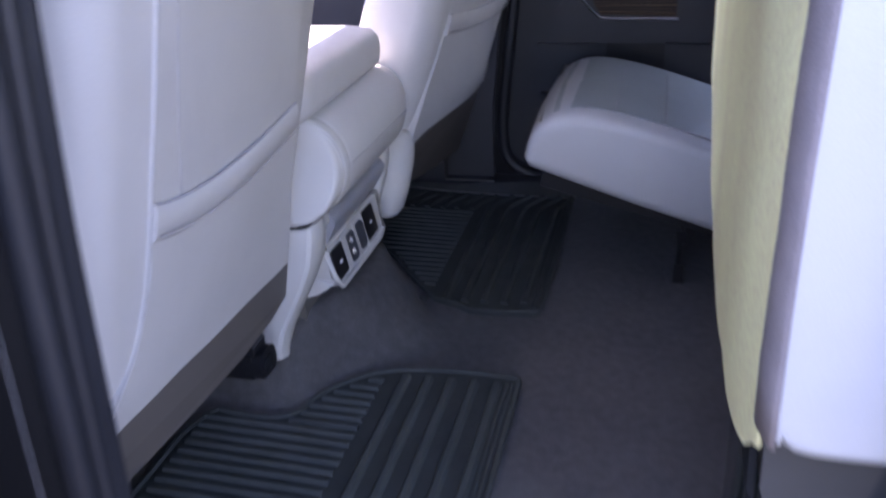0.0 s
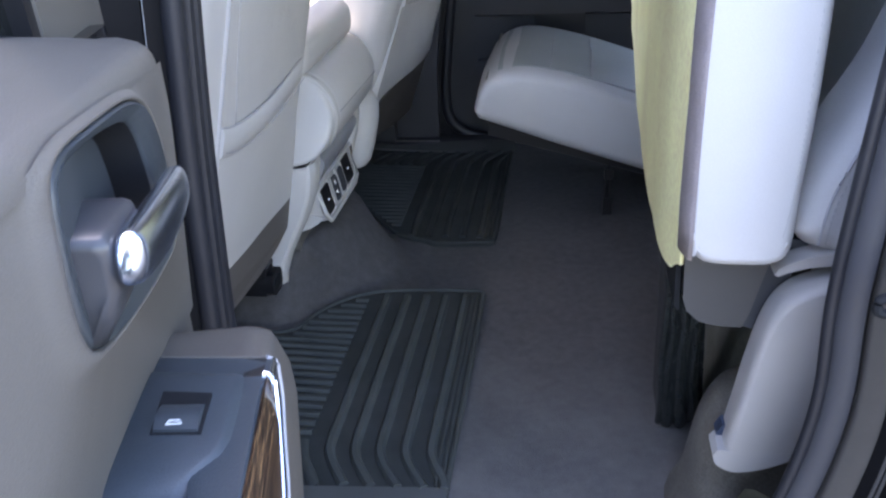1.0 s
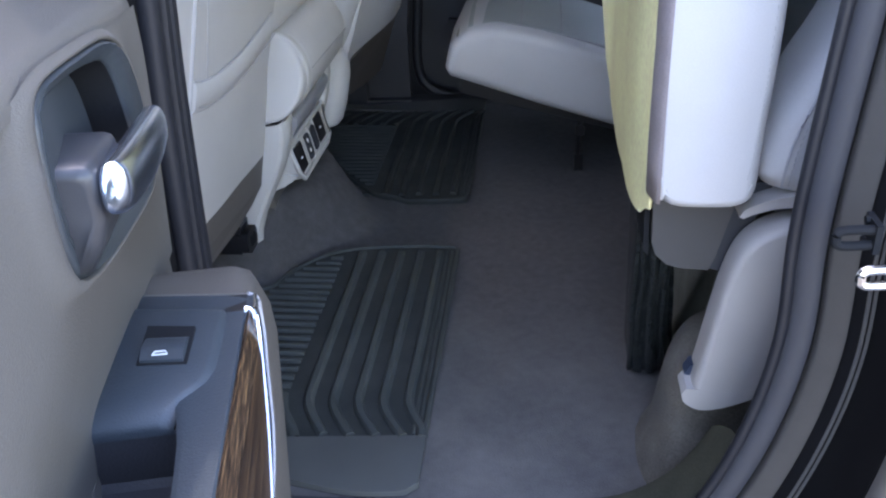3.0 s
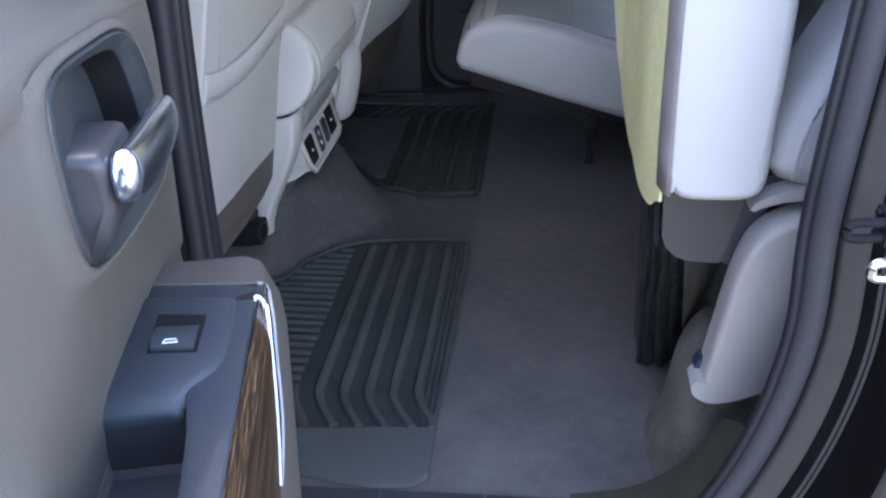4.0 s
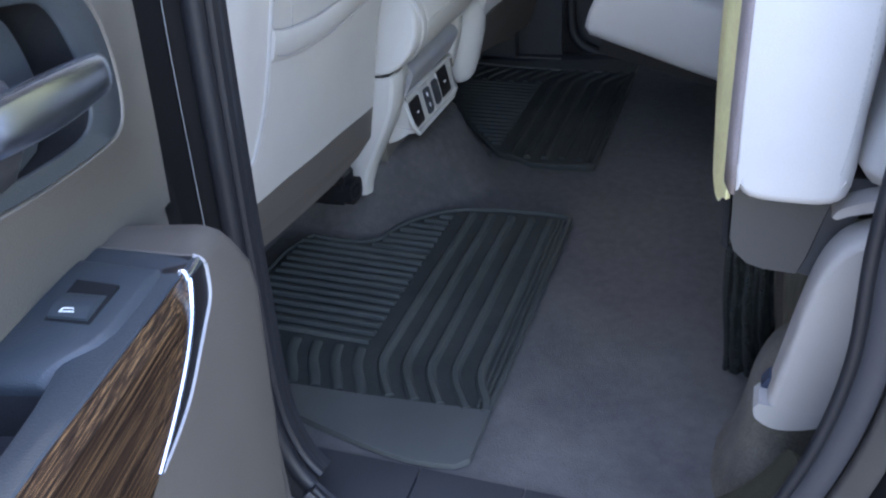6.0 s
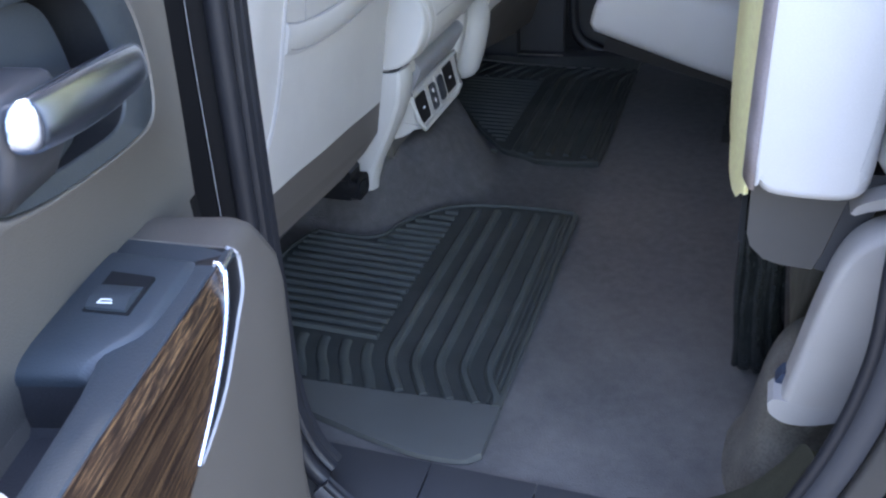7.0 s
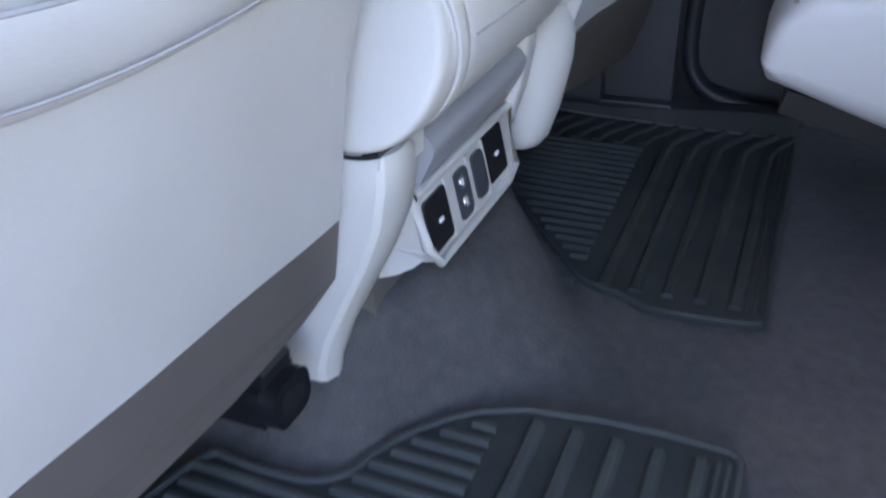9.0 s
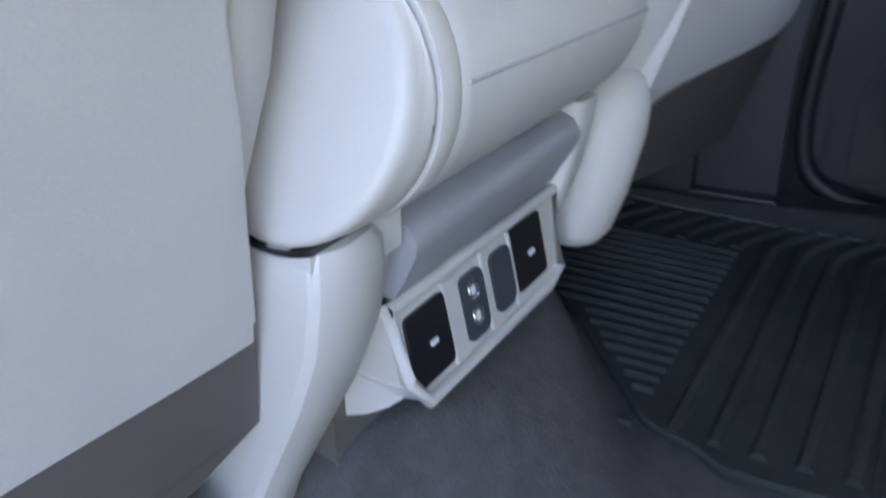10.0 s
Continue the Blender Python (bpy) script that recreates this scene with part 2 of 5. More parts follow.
def add_tube(bm, path, radius, sides=8, closed=False, squash=1.0, up=(0, 0, 1)):
    pts = [Vector(p) for p in path]
    n = len(pts)
    rings = []
    for i, p in enumerate(pts):
        a = pts[(i - 1) % n] if closed or i else p
        b = pts[(i + 1) % n] if closed or i < n - 1 else p
        d = (b - a).normalized()
        u = Vector(up)
        if abs(d.dot(u)) > 0.95:
            u = Vector((1, 0, 0))
        s = d.cross(u).normalized()
        w = s.cross(d).normalized()
        r = radius(i / max(1, n - 1)) if callable(radius) else radius
        rings.append([p + s * (r * math.cos(2 * math.pi * k / sides)) + w * (r * squash * math.sin(2 * math.pi * k / sides)) for k in range(sides)])
    if closed:
        rings.append(rings[0])
    add_loft(bm, rings, cap=not closed)
    if closed:
        bmesh.ops.remove_doubles(bm, verts=bm.verts, dist=1e-6)
    return bm


def tube(path, radius, sides=8, closed=False, squash=1.0, up=(0, 0, 1)):
    return add_tube(bmesh.new(), path, radius, sides, closed, squash, up)


def rrect(w, h, r, n=4):
    """A rounded rectangle about the origin, anticlockwise."""
    out = []
    for cx, cy, a0 in ((w / 2 - r, h / 2 - r, 0), (-w / 2 + r, h / 2 - r, 90), (-w / 2 + r, -h / 2 + r, 180), (w / 2 - r, -h / 2 + r, 270)):
        for k in range(n + 1):
            a = radians(a0 + 90 * k / n)
            out.append((cx + r * math.cos(a), cy + r * math.sin(a)))
    return out


def sweep(line, profile, closed=False):
    """A profile of (outward, y) carried along a line in the xz plane; outward is to the line's left-hand normal away from its middle."""
    pts = [Vector((p[0], p[1])) for p in line]
    n = len(pts)
    mid = Vector((0.11, 0.5))
    rings = []
    for i, p in enumerate(pts):
        a = pts[(i - 1) % n] if closed or i else p
        b = pts[(i + 1) % n] if closed or i < n - 1 else p
        d = (b - a).normalized()
        nrm = Vector((d.y, -d.x))
        if nrm.dot(p - mid) < 0:
            nrm = -nrm
        rings.append([(p.x + nrm.x * o, y, p.y + nrm.y * o) for o, y in profile])
    return loft(rings, cap=True, closed=True)


# ---- ground and shell of the cab ----
ground = bmesh.new()
add_loft(ground, [[(-400, -400, -0.68), (400, -400, -0.68), (400, 400, -0.68), (-400, 400, -0.68)], [(-400, -400, -0.98), (400, -400, -0.98), (400, 400, -0.98), (-400, 400, -0.98)]])
structure("ground", ground, ASPHALT, "grey asphalt yard under the truck", "ground")


# the mats' corners beside the tunnel, on the driver's and on the passenger's side
CORNERS = {-1: smooth_line([(-0.200, 0.112), (-0.245, 0.134), (-0.283, 0.170), (-0.310, 0.212), (-0.322, 0.248), (-0.350, 0.270), (-0.40, 0.276), (-0.445, 0.272)], 5),
           1: smooth_line([(-0.160, 0.121), (-0.206, 0.137), (-0.242, 0.176), (-0.280, 0.222), (-0.312, 0.266), (-0.346, 0.305), (-0.39, 0.325), (-0.445, 0.330)], 5)}
EDGES = {k: ([p[0] for p in v][::-1], [p[1] for p in v][::-1]) for k, v in CORNERS.items()}


def floor_height(x, y):
    """The carpet: flat at the feet, rising over the tunnel towards the console and under the front seats."""
    edge = float(np.interp(x, *EDGES[-1 if y < 0 else 1]))
    z = 0.125 * step(0.15, 0.31, -x) * step(0.005, 0.13, edge - abs(y))
    z += 0.05 * step(0.46, 0.66, -x)
    return z + 0.0015 * noise.noise((x * 9, y * 9, 3.1))


bm = bmesh.new()
xs = [-1.3 + 0.85 * i / 12 for i in range(12)] + [-0.45 + 1.25 * i / 62 for i in range(63)]
ys = [-0.765 + 1.53 * i / 76 for i in range(77)]
top = [[bm.verts.new((x, y, floor_height(x, y))) for y in ys] for x in xs]
for i in range(len(xs) - 1):
    for j in range(len(ys) - 1):
        bm.faces.new((top[i][j], top[i + 1][j], top[i + 1][j + 1], top[i][j + 1]))
ret = bmesh.ops.extrude_face_region(bm, geom=bm.faces[:])
for v in ret["geom"]:
    if isinstance(v, bmesh.types.BMVert):
        v.co.z = -0.06
structure("floor", bm, CARPET, "dark grey cut-pile carpet of the cab", "floor", 60)

# ceiling, rear wall, cowl and far side close the cab; the unseen ceiling's opening is added to let sun onto the console
# lid
bm = box(-0.57, 0.86, -0.84, 0.895, 1.16, 1.20, 0.01)
add_box(bm, -1.02, -0.86, -0.84, 0.895, 1.16, 1.20)
add_box(bm, -0.86, -0.57, -0.84, -0.14, 1.16, 1.20)
add_box(bm, -0.86, -0.57, 0.50, 0.895, 1.16, 1.20)
structure("ceiling", bm, HEADLINER, "unseen light grey fabric headliner with an opening added for sun", "ceiling")
bm = bmesh.new()
add_box(bm, 0.80, 0.86, -0.80, 0.80, -0.06, 0.72)
add_box(bm, 0.80, 0.86, -0.80, -0.62, 0.72, 1.16)
add_box(bm, 0.80, 0.86, 0.62, 0.80, 0.72, 1.16)
structure("wall_rear", bm, TRIM_DARK, "dark rear wall of the cab with its window", "wall")
bm = bmesh.new()
# unseen; its height is set to cut the sky light from ahead
add_box(bm, -1.45, -1.30, -0.80, 0.80, -0.06, 0.80)
structure("wall_cowl", bm, TRIM_DARK, "unseen dark front wall, raised to hold back sky light", "wall")


# ---- door opening on the driver's side: seals and body frame ----
APERTURE = smooth_line([(-0.10, 1.12), (-0.135, 0.85), (-0.160, 0.62), (-0.172, 0.45), (-0.180, 0.30), (-0.185, 0.17), (-0.178, 0.095), (-0.150, 0.040), (-0.08, -0.008),
                        (0.08, -0.012), (0.20, 0.000), (0.275, 0.045), (0.325, 0.12), (0.360, 0.22), (0.378, 0.33), (0.376, 0.45), (0.384, 0.60), (0.40, 0.85), (0.41, 1.12)], 7)


FRONT_RUN, REAR_RUN = APERTURE[:50], APERTURE[49:]  # the post's side; the sill and the rear side


def seal(name, profile, mat, label, line=None):
    return structure(name, sweep(line or APERTURE, profile), mat, label, "trim", 50)


def arc(cx, cy, r, n=10):
    return [(cx + r * math.cos(2 * math.pi * k / n), cy + r * math.sin(2 * math.pi * k / n)) for k in range(n)]


# along the rear side and the sill: bulb, slate lip, painted flange, outer seal, black jamb, body skin
seal("trim_door_seal", arc(0.0050, -0.8455, 0.0056), RUBBER, "dark rubber bulb seal round the door opening", REAR_RUN)
seal("trim_seal_carrier", [(0.0090, -0.843), (0.0115, -0.8475), (0.0165, -0.8515), (0.0225, -0.8540), (0.0280, -0.8545), (0.0315, -0.8530), (0.0325, -0.840), (0.0090, -0.830)], CARRIER, "slate plastic lip of the door opening", REAR_RUN)
seal("trim_seal_groove", [(0.0325, -0.8470), (0.0355, -0.8470), (0.0355, -0.84), (0.0325, -0.84)], JAMB, "black groove beside the door seal", REAR_RUN)
seal("wall_body_flange", [(0.0355, -0.8545), (0.0375, -0.8580), (0.0530, -0.8630), (0.0560, -0.8660), (0.0560, -0.84), (0.0355, -0.84)], PAINT, "bronze painted body flange behind the door", REAR_RUN)
seal("trim_outer_seal", [(0.0560, -0.861), (0.0580, -0.866), (0.0620, -0.871), (0.0640, -0.874), (0.0640, -0.84), (0.0560, -0.84)], JAMB, "black outer door seal", REAR_RUN)
seal("trim_bright_edge", arc(0.0655, -0.8745, 0.0018, 6), LIP_DARK, "thin grey edge of the outer seal", REAR_RUN)
seal("trim_jamb_edge", arc(0.0700, -0.8760, 0.0016, 6), LIP_DARK, "second thin grey edge of the jamb", REAR_RUN)
seal("wall_body_jamb", [(0.0670, -0.874), (0.0720, -0.876), (0.0780, -0.905), (0.0740, -0.955), (0.098, -0.955), (0.098, -0.84), (0.0670, -0.84)], JAMB, "black painted door jamb of the body", REAR_RUN)
seal("wall_body_side", [(0.0745, -0.957), (0.0765, -0.964), (0.084, -0.969), (0.15, -0.976), (0.42, -0.984), (0.42, -0.957)], PAINT, "bronze painted body side behind the door", REAR_RUN)
# along the post between the doors: the ridges step back into the cab; the flange's shade is put into its black colour
seal("trim_post_ridge", [(0.0010, -0.802), (0.0020, -0.8085), (0.0045, -0.8095), (0.0050, -0.8125), (0.0030, -0.8145), (0.0035, -0.8200), (0.0060, -0.8215), (0.0070, -0.8250), (0.030, -0.8250), (0.030, -0.802)], RUBBER, "rubber ridges of the inner post seal", FRONT_RUN)
seal("trim_post_bulb", arc(0.0130, -0.8360, 0.0105, 14), RUBBER, "dark rubber bulb seal of the door post", FRONT_RUN)
seal("trim_post_lip", [(0.0170, -0.842), (0.0200, -0.850), (0.0250, -0.857), (0.0270, -0.858), (0.0270, -0.83), (0.0170, -0.83)], JAMB, "dark lip of the door post", FRONT_RUN)
seal("trim_post_edge", arc(0.0265, -0.8585, 0.0004, 6), LIP, "thin bright edge on the door post", FRONT_RUN)
seal("wall_post_flange", [(0.0280, -0.860), (0.048, -0.868), (0.052, -0.873), (0.080, -0.884), (0.20, -0.93), (0.20, -0.83), (0.0280, -0.83)], JAMB, "flange of the door post, coloured black for shade", FRONT_RUN)

# sill: three plastic plates with seams, and the inner trim that meets the seal
plate_x = (-0.20, -0.055, 0.080, 0.185)
sill = tagged(new("sill_trim"), "dark grey plastic sill plates inside the door", "trim", "", "structure")
for a, b in zip(plate_x, plate_x[1:]):
    bm = prism("yz", [(-0.752, 0.004), (-0.752, -0.05), (-0.842, -0.05), (-0.842, -0.016), (-0.80, 0.0)], a + 0.0012, b - 0.0012, 0.003)
    part("sill_plate", bm, TRIM_DARK, sill)
inside = smooth_line([(0.186, 0.002), (0.258, 0.018), (0.310, 0.054), (0.340, 0.096), (0.358, 0.132)], 4)
outside = smooth_line([(0.186, -0.016), (0.265, 0.030), (0.316, 0.094), (0.346, 0.155), (0.360, 0.205)], 4)
rings = []
for (x0, z0), (x1, z1) in zip(inside, outside):
    cross = [(x0 + (x1 - x0) * f, -0.742 - 0.098 * f, z0 + (z1 - z0) * f + 0.006 * math.sin(math.pi * f)) for f in (0, 0.15, 0.4, 0.7, 1)]
    rings.append(cross + [(x1 + 0.05, -0.840, z1 - 0.03), (x0 + 0.06, -0.742, z0 - 0.035)])
structure("trim_sill_corner", loft(rings), OLIVE, "olive grey carpeted corner of the sill", "trim", 60)
rings = []
for y, k in ((-0.744, 0.04), (-0.735, 0.12), (-0.722, 0.28), (-0.705, 0.55), (-0.69, 0.78), (-0.675, 0.93), (-0.655, 0.99), (-0.64, 1.0), (-0.60, 0.98), (-0.575, 0.92), (-0.555, 0.75), (-0.54, 0.45), (-0.528, 0.02)):
    lean = 0.022 * step(-0.62, -0.53, y) - 0.012 * step(-0.70, -0.744, y)
    rings.append([(x + lean, y, -0.02 + (z + 0.02) * k + 0.002 * noise.noise((x * 30, y * 30, 1))) for x, z in smooth_line([(0.272, -0.015), (0.290, 0.004), (0.304, 0.040), (0.313, 0.090), (0.321, 0.138), (0.334, 0.176), (0.352, 0.196), (0.385, 0.206), (0.45, 0.210), (0.52, 0.210)], 3)] + [(0.52, y, -0.05), (0.272, y, -0.05)])
structure("trim_carpet_hump", loft(rings), HUMP, "taupe carpeted hump below the rear seat", "trim", 60)
bm = prism("xz", [(0.364, -0.02), (0.46, -0.02), (0.46, 0.33), (0.385, 0.33)], -0.60, -0.20, 0.012)
structure("wall_seat_riser", bm, UNDER, "grey-green carpeted riser below the folded seat", "wall")
# inside walls of the cab behind the pillars
bm = box(0.47, 0.80, -0.84, -0.80, -0.06, 1.16, 0.01)
structure("wall_side_rear", bm, TRIM_DARK, "dark trim panel beside the rear seat", "wall")
bm = prism("xy", [(-0.21, -0.835), (-0.21, -0.785), (-0.345, -0.785), (-0.355, -0.698), (-0.44, -0.698), (-0.44, -0.835)], -0.05, 1.16, 0.008)
structure("wall_door_post", bm, TRIM_DARK, "dark trim of the post between the doors", "wall")
bm = box(-1.30, -0.43, -0.86, -0.708, -0.06, 0.75, 0.02)
structure("wall_front_door_near", bm, TRIM_DARK, "dark inner panel of the closed front door", "wall")


def striker(z, x, y, mat, label):
    st = thing("door_striker", (x, y, z), label, "striker")
    part("plate", box(x - 0.003, x + 0.002, y - 0.012, y + 0.014, z - 0.012, z + 0.012, 0.002), mat, st)
    loop = [(x - 0.002, y - 0.006, z + 0.0065), (x - 0.026, y - 0.008, z + 0.0065), (x - 0.030, y - 0.008, z), (x - 0.026, y - 0.008, z - 0.0065), (x - 0.002, y - 0.006, z - 0.0065)]
    part("loop", tube(smooth_line(loop, 4), 0.0040), mat, st)
    for dz in (-0.009, 0.009):
        part("bolt", tube([(x - 0.006, y + 0.006, z + dz), (x - 0.002, y + 0.006, z + dz)], 0.0035, 6), mat, st)


striker(0.485, 0.414, -0.925, HOLLOW, "dark steel door catch on the body flange")
striker(0.462, 0.430, -0.945, STEEL, "bright steel door striker on the body flange")


# ---- floor mats ----
def floor_mat(s, label, rib_rubber):
    """s: -1 on the driver's side, 1 on the passenger's side, which is its mirror image."""
    th = thing("floor_mat", (-0.2, s * 0.4, 0.004), label, "floor mat", "rubber floor mats")
    corner = CORNERS[s]
    inner = [(0.0, 0.122), (-0.003, 0.110), (-0.012, 0.105), (-0.07, 0.101), (-0.13, 0.102), *corner, (-0.455, 0.285), (-0.470, 0.34)]
    outer = smooth_line([(0.0, 0.725), (-0.006, 0.735), (-0.018, 0.742), (-0.07, 0.747), (-0.13, 0.738), (-0.20, 0.722), (-0.27, 0.705), (-0.31, 0.695), (-0.36, 0.70), (-0.43, 0.68), (-0.470, 0.64)], 3)
    lift = lambda x, y: 0.004 + 0.0008 * math.sin(21 * x + 13 * y) + 0.006 * step(0.30, 0.45, -x)
    near = lambda line, x: float(np.interp(x, [p[0] for p in line][::-1], [p[1] for p in line][::-1]))
    xs = sorted({round(p[0], 4) for p in inner + outer})
    rings = []
    for x in xs:
        ys = np.linspace(near(inner, x), near(outer, x), 14)
        rings.append([(x, s * y, lift(x, y) + 0.006) for y in ys] + [(x, s * y, lift(x, y) - 0.003) for y in ys[::-1]])
    part("sheet", loft(rings), MAT, th)
    rim = [(x, s * y, lift(x, y) + 0.007) for x, y in [(0.0, 0.64), (0.0, 0.4)] + inner + [(-0.470, 0.45), (-0.470, 0.62)]]
    part("rim", tube(rim, 0.0042, 6), rib_rubber, th)
    rings = []
    for x in np.linspace(-0.452, 0.003, 30):
        ys = np.linspace(0.642 + 0.05 * max(0.0, -x), near(outer, min(x, -0.012)) + 0.002 - 0.014 * max(0.0, (x + 0.014) / 0.017) ** 2, 6)
        rings.append([(x, s * y, lift(x, y) + 0.0102 - 0.003 * step(0.72, 0.745, y)) for y in ys] + [(x, s * y, lift(x, y) - 0.002) for y in ys[::-1]])
    part("flap", bevel_all(loft(rings), 0.0015, 2, 50), MAT_FLAP, th, "smooth grey rubber flap")

    def rib(bm, line, w, h):
        pts = [Vector((x, s * y)) for x, y in line]
        rings = []
        for i, p in enumerate(pts):
            d = (pts[min(i + 1, len(pts) - 1)] - pts[max(i - 1, 0)]).normalized()
            n = Vector((-d.y, d.x))
            z = lift(p.x, s * p.y) + 0.0055
            rings.append([(p.x + n.x * o, p.y + n.y * o, z + dz) for o, dz in ((-w, 0), (-w * 0.80, h * 0.62), (-w * 0.45, h), (w * 0.45, h), (w * 0.80, h * 0.62), (w, 0))])
        add_loft(bm, rings)

    # broad ribs along the truck's width, which bend towards the door
    for k in range(5):
        x = -0.0335 - 0.0374 * k
        bm = bmesh.new()
        rib(bm, smooth_line([(x, 0.128), (x, 0.35), (x, 0.50), (x, 0.545), (x + 0.002, 0.572), (x + 0.012, 0.598), (min(-0.006, x + 0.030), 0.627), (min(-0.003, x + 0.041), 0.644)], 5), 0.0082, 0.0075)
        part("rib", bm, rib_rubber, th)
    for x in (-0.010, -0.0185):
        bm = bmesh.new()
        rib(bm, smooth_line([(x, 0.124), (x, 0.35), (x + 0.001, 0.55), (x + 0.003, 0.640)], 4), 0.0028, 0.005)
        part("rib", bm, rib_rubber, th)
    # fine ribs across, and short slanting ones beyond them
    for k in range(21):
        y = 0.127 + 0.0205 * k
        inside = [p[0] for p in corner if p[1] < y - 0.008]
        left = min(inside) + 0.004 if y < corner[-1][1] + 0.004 and inside else -0.455
        if left < -0.236:
            bm = bmesh.new()
            rib(bm, [(left, y), (-0.217, y)], 0.0062, 0.0055)
            part("fine_rib", bm, rib_rubber, th)
    for k in range(7):
        x = -0.440 + 0.036 * k
        bm = bmesh.new()
        rib(bm, smooth_line([(x, 0.556), (x + 0.003, 0.572), (x + 0.012, 0.598), (x + 0.030, 0.627), (x + 0.041, 0.650)], 3), 0.0085, 0.0042)
        part("rib", bm, rib_rubber, th)
    return th


# near ribs take the lit colour, far ribs stay dark for the shaded footwell
floor_mat(-1, "black ribbed rubber floor mat with a smooth flap at the sill", MAT_RIB_LIT)
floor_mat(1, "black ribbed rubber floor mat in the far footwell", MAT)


# ---- front seats ----
def front_seat(s, label):
    # the passenger's seat stands further back and leans more
    lean = (lambda z: -0.308 + (z - 0.288) * 0.26) if s < 0 else (lambda z: -0.265 + (z - 0.288) * 0.34)
    back_x = lambda z, y=0.25: lean(z) + (0.05 * step(0.27, 0.62, y) if s > 0 else 0.0)
    th = thing("front_seat", (-0.45, s * 0.45, 0.06), label, "car seat", "front seats")
    Y = lambda y: s * y
    # backrest: light leather shell with rounded bolsters
    rings = []
    for z, inn, y0, y1 in ((0.205, 0.03, 0.245, 0.665), (0.26, 0.01, 0.230, 0.68), (0.31, 0.0, 0.2225, 0.685), (0.35, 0.0, 0.217, 0.688), (0.40, 0.0, 0.207, 0.6915), (0.50, 0.0, 0.2055, 0.6925), (0.70, 0.0, 0.2065, 0.6925), (0.88, 0.004, 0.213, 0.685), (0.97, 0.02, 0.24, 0.665), (1.0, 0.05, 0.28, 0.625)):
        d, w, yc = 0.15 - inn, y1 - y0, (y0 + y1) / 2
        rings.append([(back_x(z, yc + b) - inn - d / 2 + a, Y(yc + b), z) for a, b in rrect(d, w, min(0.045, d / 2 - 0.002), 5)])
    part("backrest", loft(rings), LEATHER, th)
    # rear panel with its seam line
    seam = smooth_line([(0.676, 0.300), (0.655, 0.328), (0.631, 0.355), (0.615, 0.393), (0.608, 0.43), (0.604, 0.50), (0.604, 0.65), (0.608, 0.80), (0.60, 0.93)], 4) + [(0.30, 0.93), (0.288, 0.6), (0.272, 0.44), (0.252, 0.36), (0.234, 0.275)]
    bm = loft([[(back_x(z, y) + o, Y(y), z) for y, z in seam] for o in (-0.02, 0.004)])
    panel = part("back_panel", bevel_all(bm, 0.0035, 2, 40), LEATHER, th)
    part("seam", tube([(back_x(z, y) + 0.0040, Y(y), z) for y, z in seam[:33]], 0.0009, 5), THREAD, panel)
    if s < 0:
        for y in (0.668, 0.676):
            part("seam", tube([(back_x(z, y) - 0.0085 - 1.0 * max(0.0, y - 0.668), Y(y), z) for z in np.linspace(0.42, 0.94, 14)], 0.0009, 5), STITCH_SHADE, th)
    # map pocket: a slack sheet with a thick hem
    n, m = 16, 10
    rings = []
    top = lambda f: 0.506 - 0.017 * math.sin(math.pi * f ** 0.75)
    for j in range(m + 1):
        v = j / m
        row = []
        for i in range(n + 1):
            f = i / n
            z0 = 0.288 - 0.024 * f
            z = z0 + (top(f) - z0) * v
            y_out = float(np.interp(z, (0.29, 0.31, 0.328, 0.355, 0.393, 0.43, 0.51), (0.668, 0.664, 0.652, 0.629, 0.613, 0.606, 0.602)))
            y_in = float(np.interp(z, (0.265, 0.30, 0.385, 0.43, 0.50), (0.236, 0.241, 0.258, 0.270, 0.278)))
            y = y_out - f * (y_out - y_in)
            bulge = 0.0055 + 0.003 * math.sin(math.pi * f) * v ** 1.5 + 0.0015 * noise.noise((f * 5, v * 5, s))
            row.append((back_x(z, y) + bulge, Y(y), z))
        rings.append(row + [(x - 0.012, y, z) for x, y, z in row[::-1]])
    bm = loft(rings)
    pocket = part("map_pocket", bm, LEATHER, th, "slack leather map pocket")
    hem = []
    for i in range(n + 1):
        f = i / n
        y = 0.603 - f * (0.603 - 0.2775)
        z1 = top(f)
        x = back_x(z1, y) + 0.0055 + 0.003 * math.sin(math.pi * f)
        hem.append([(x - 0.003, Y(y), z1 + 0.002), (x + 0.002, Y(y), z1 + 0.003), (x + 0.0034, Y(y), z1 - 0.003), (x + 0.0020 - 0.007, Y(y), z1 - 0.031), (x - 0.0085, Y(y), z1 - 0.034), (x - 0.012, Y(y), z1 - 0.034)])
    part("hem", loft(hem), LEATHER, pocket, "folded hem")
    # the shade along the pocket's opening, drawn as a thin grey tube
    part("opening", tube([(p[1][0] - 0.001, p[1][1], p[1][2] + 0.0008) for p in hem], 0.0014, 5), STITCH_SHADE, pocket, "pocket opening, its shade drawn as a grey line")
    part("hem_stitch", tube([(p[3][0] + 0.0062, p[3][1], p[3][2] + 0.004) for p in hem], 0.0008, 5), STITCH_SHADE, pocket)
    # the fold in the panel: its shade drawn as a grey line
    part("crease", tube([(back_x(z, y) + 0.0036, Y(y), z) for y, z in smooth_line([(0.551, 0.497), (0.556, 0.53), (0.564, 0.58), (0.575, 0.70), (0.585, 0.92)], 5)], 0.0013, 5), STITCH_SHADE, panel)
    # hard lower trim
    corner = lambda y: 0.045 - math.sqrt(max(0.0, 0.045**2 - max(0.0, y - 0.640) ** 2))
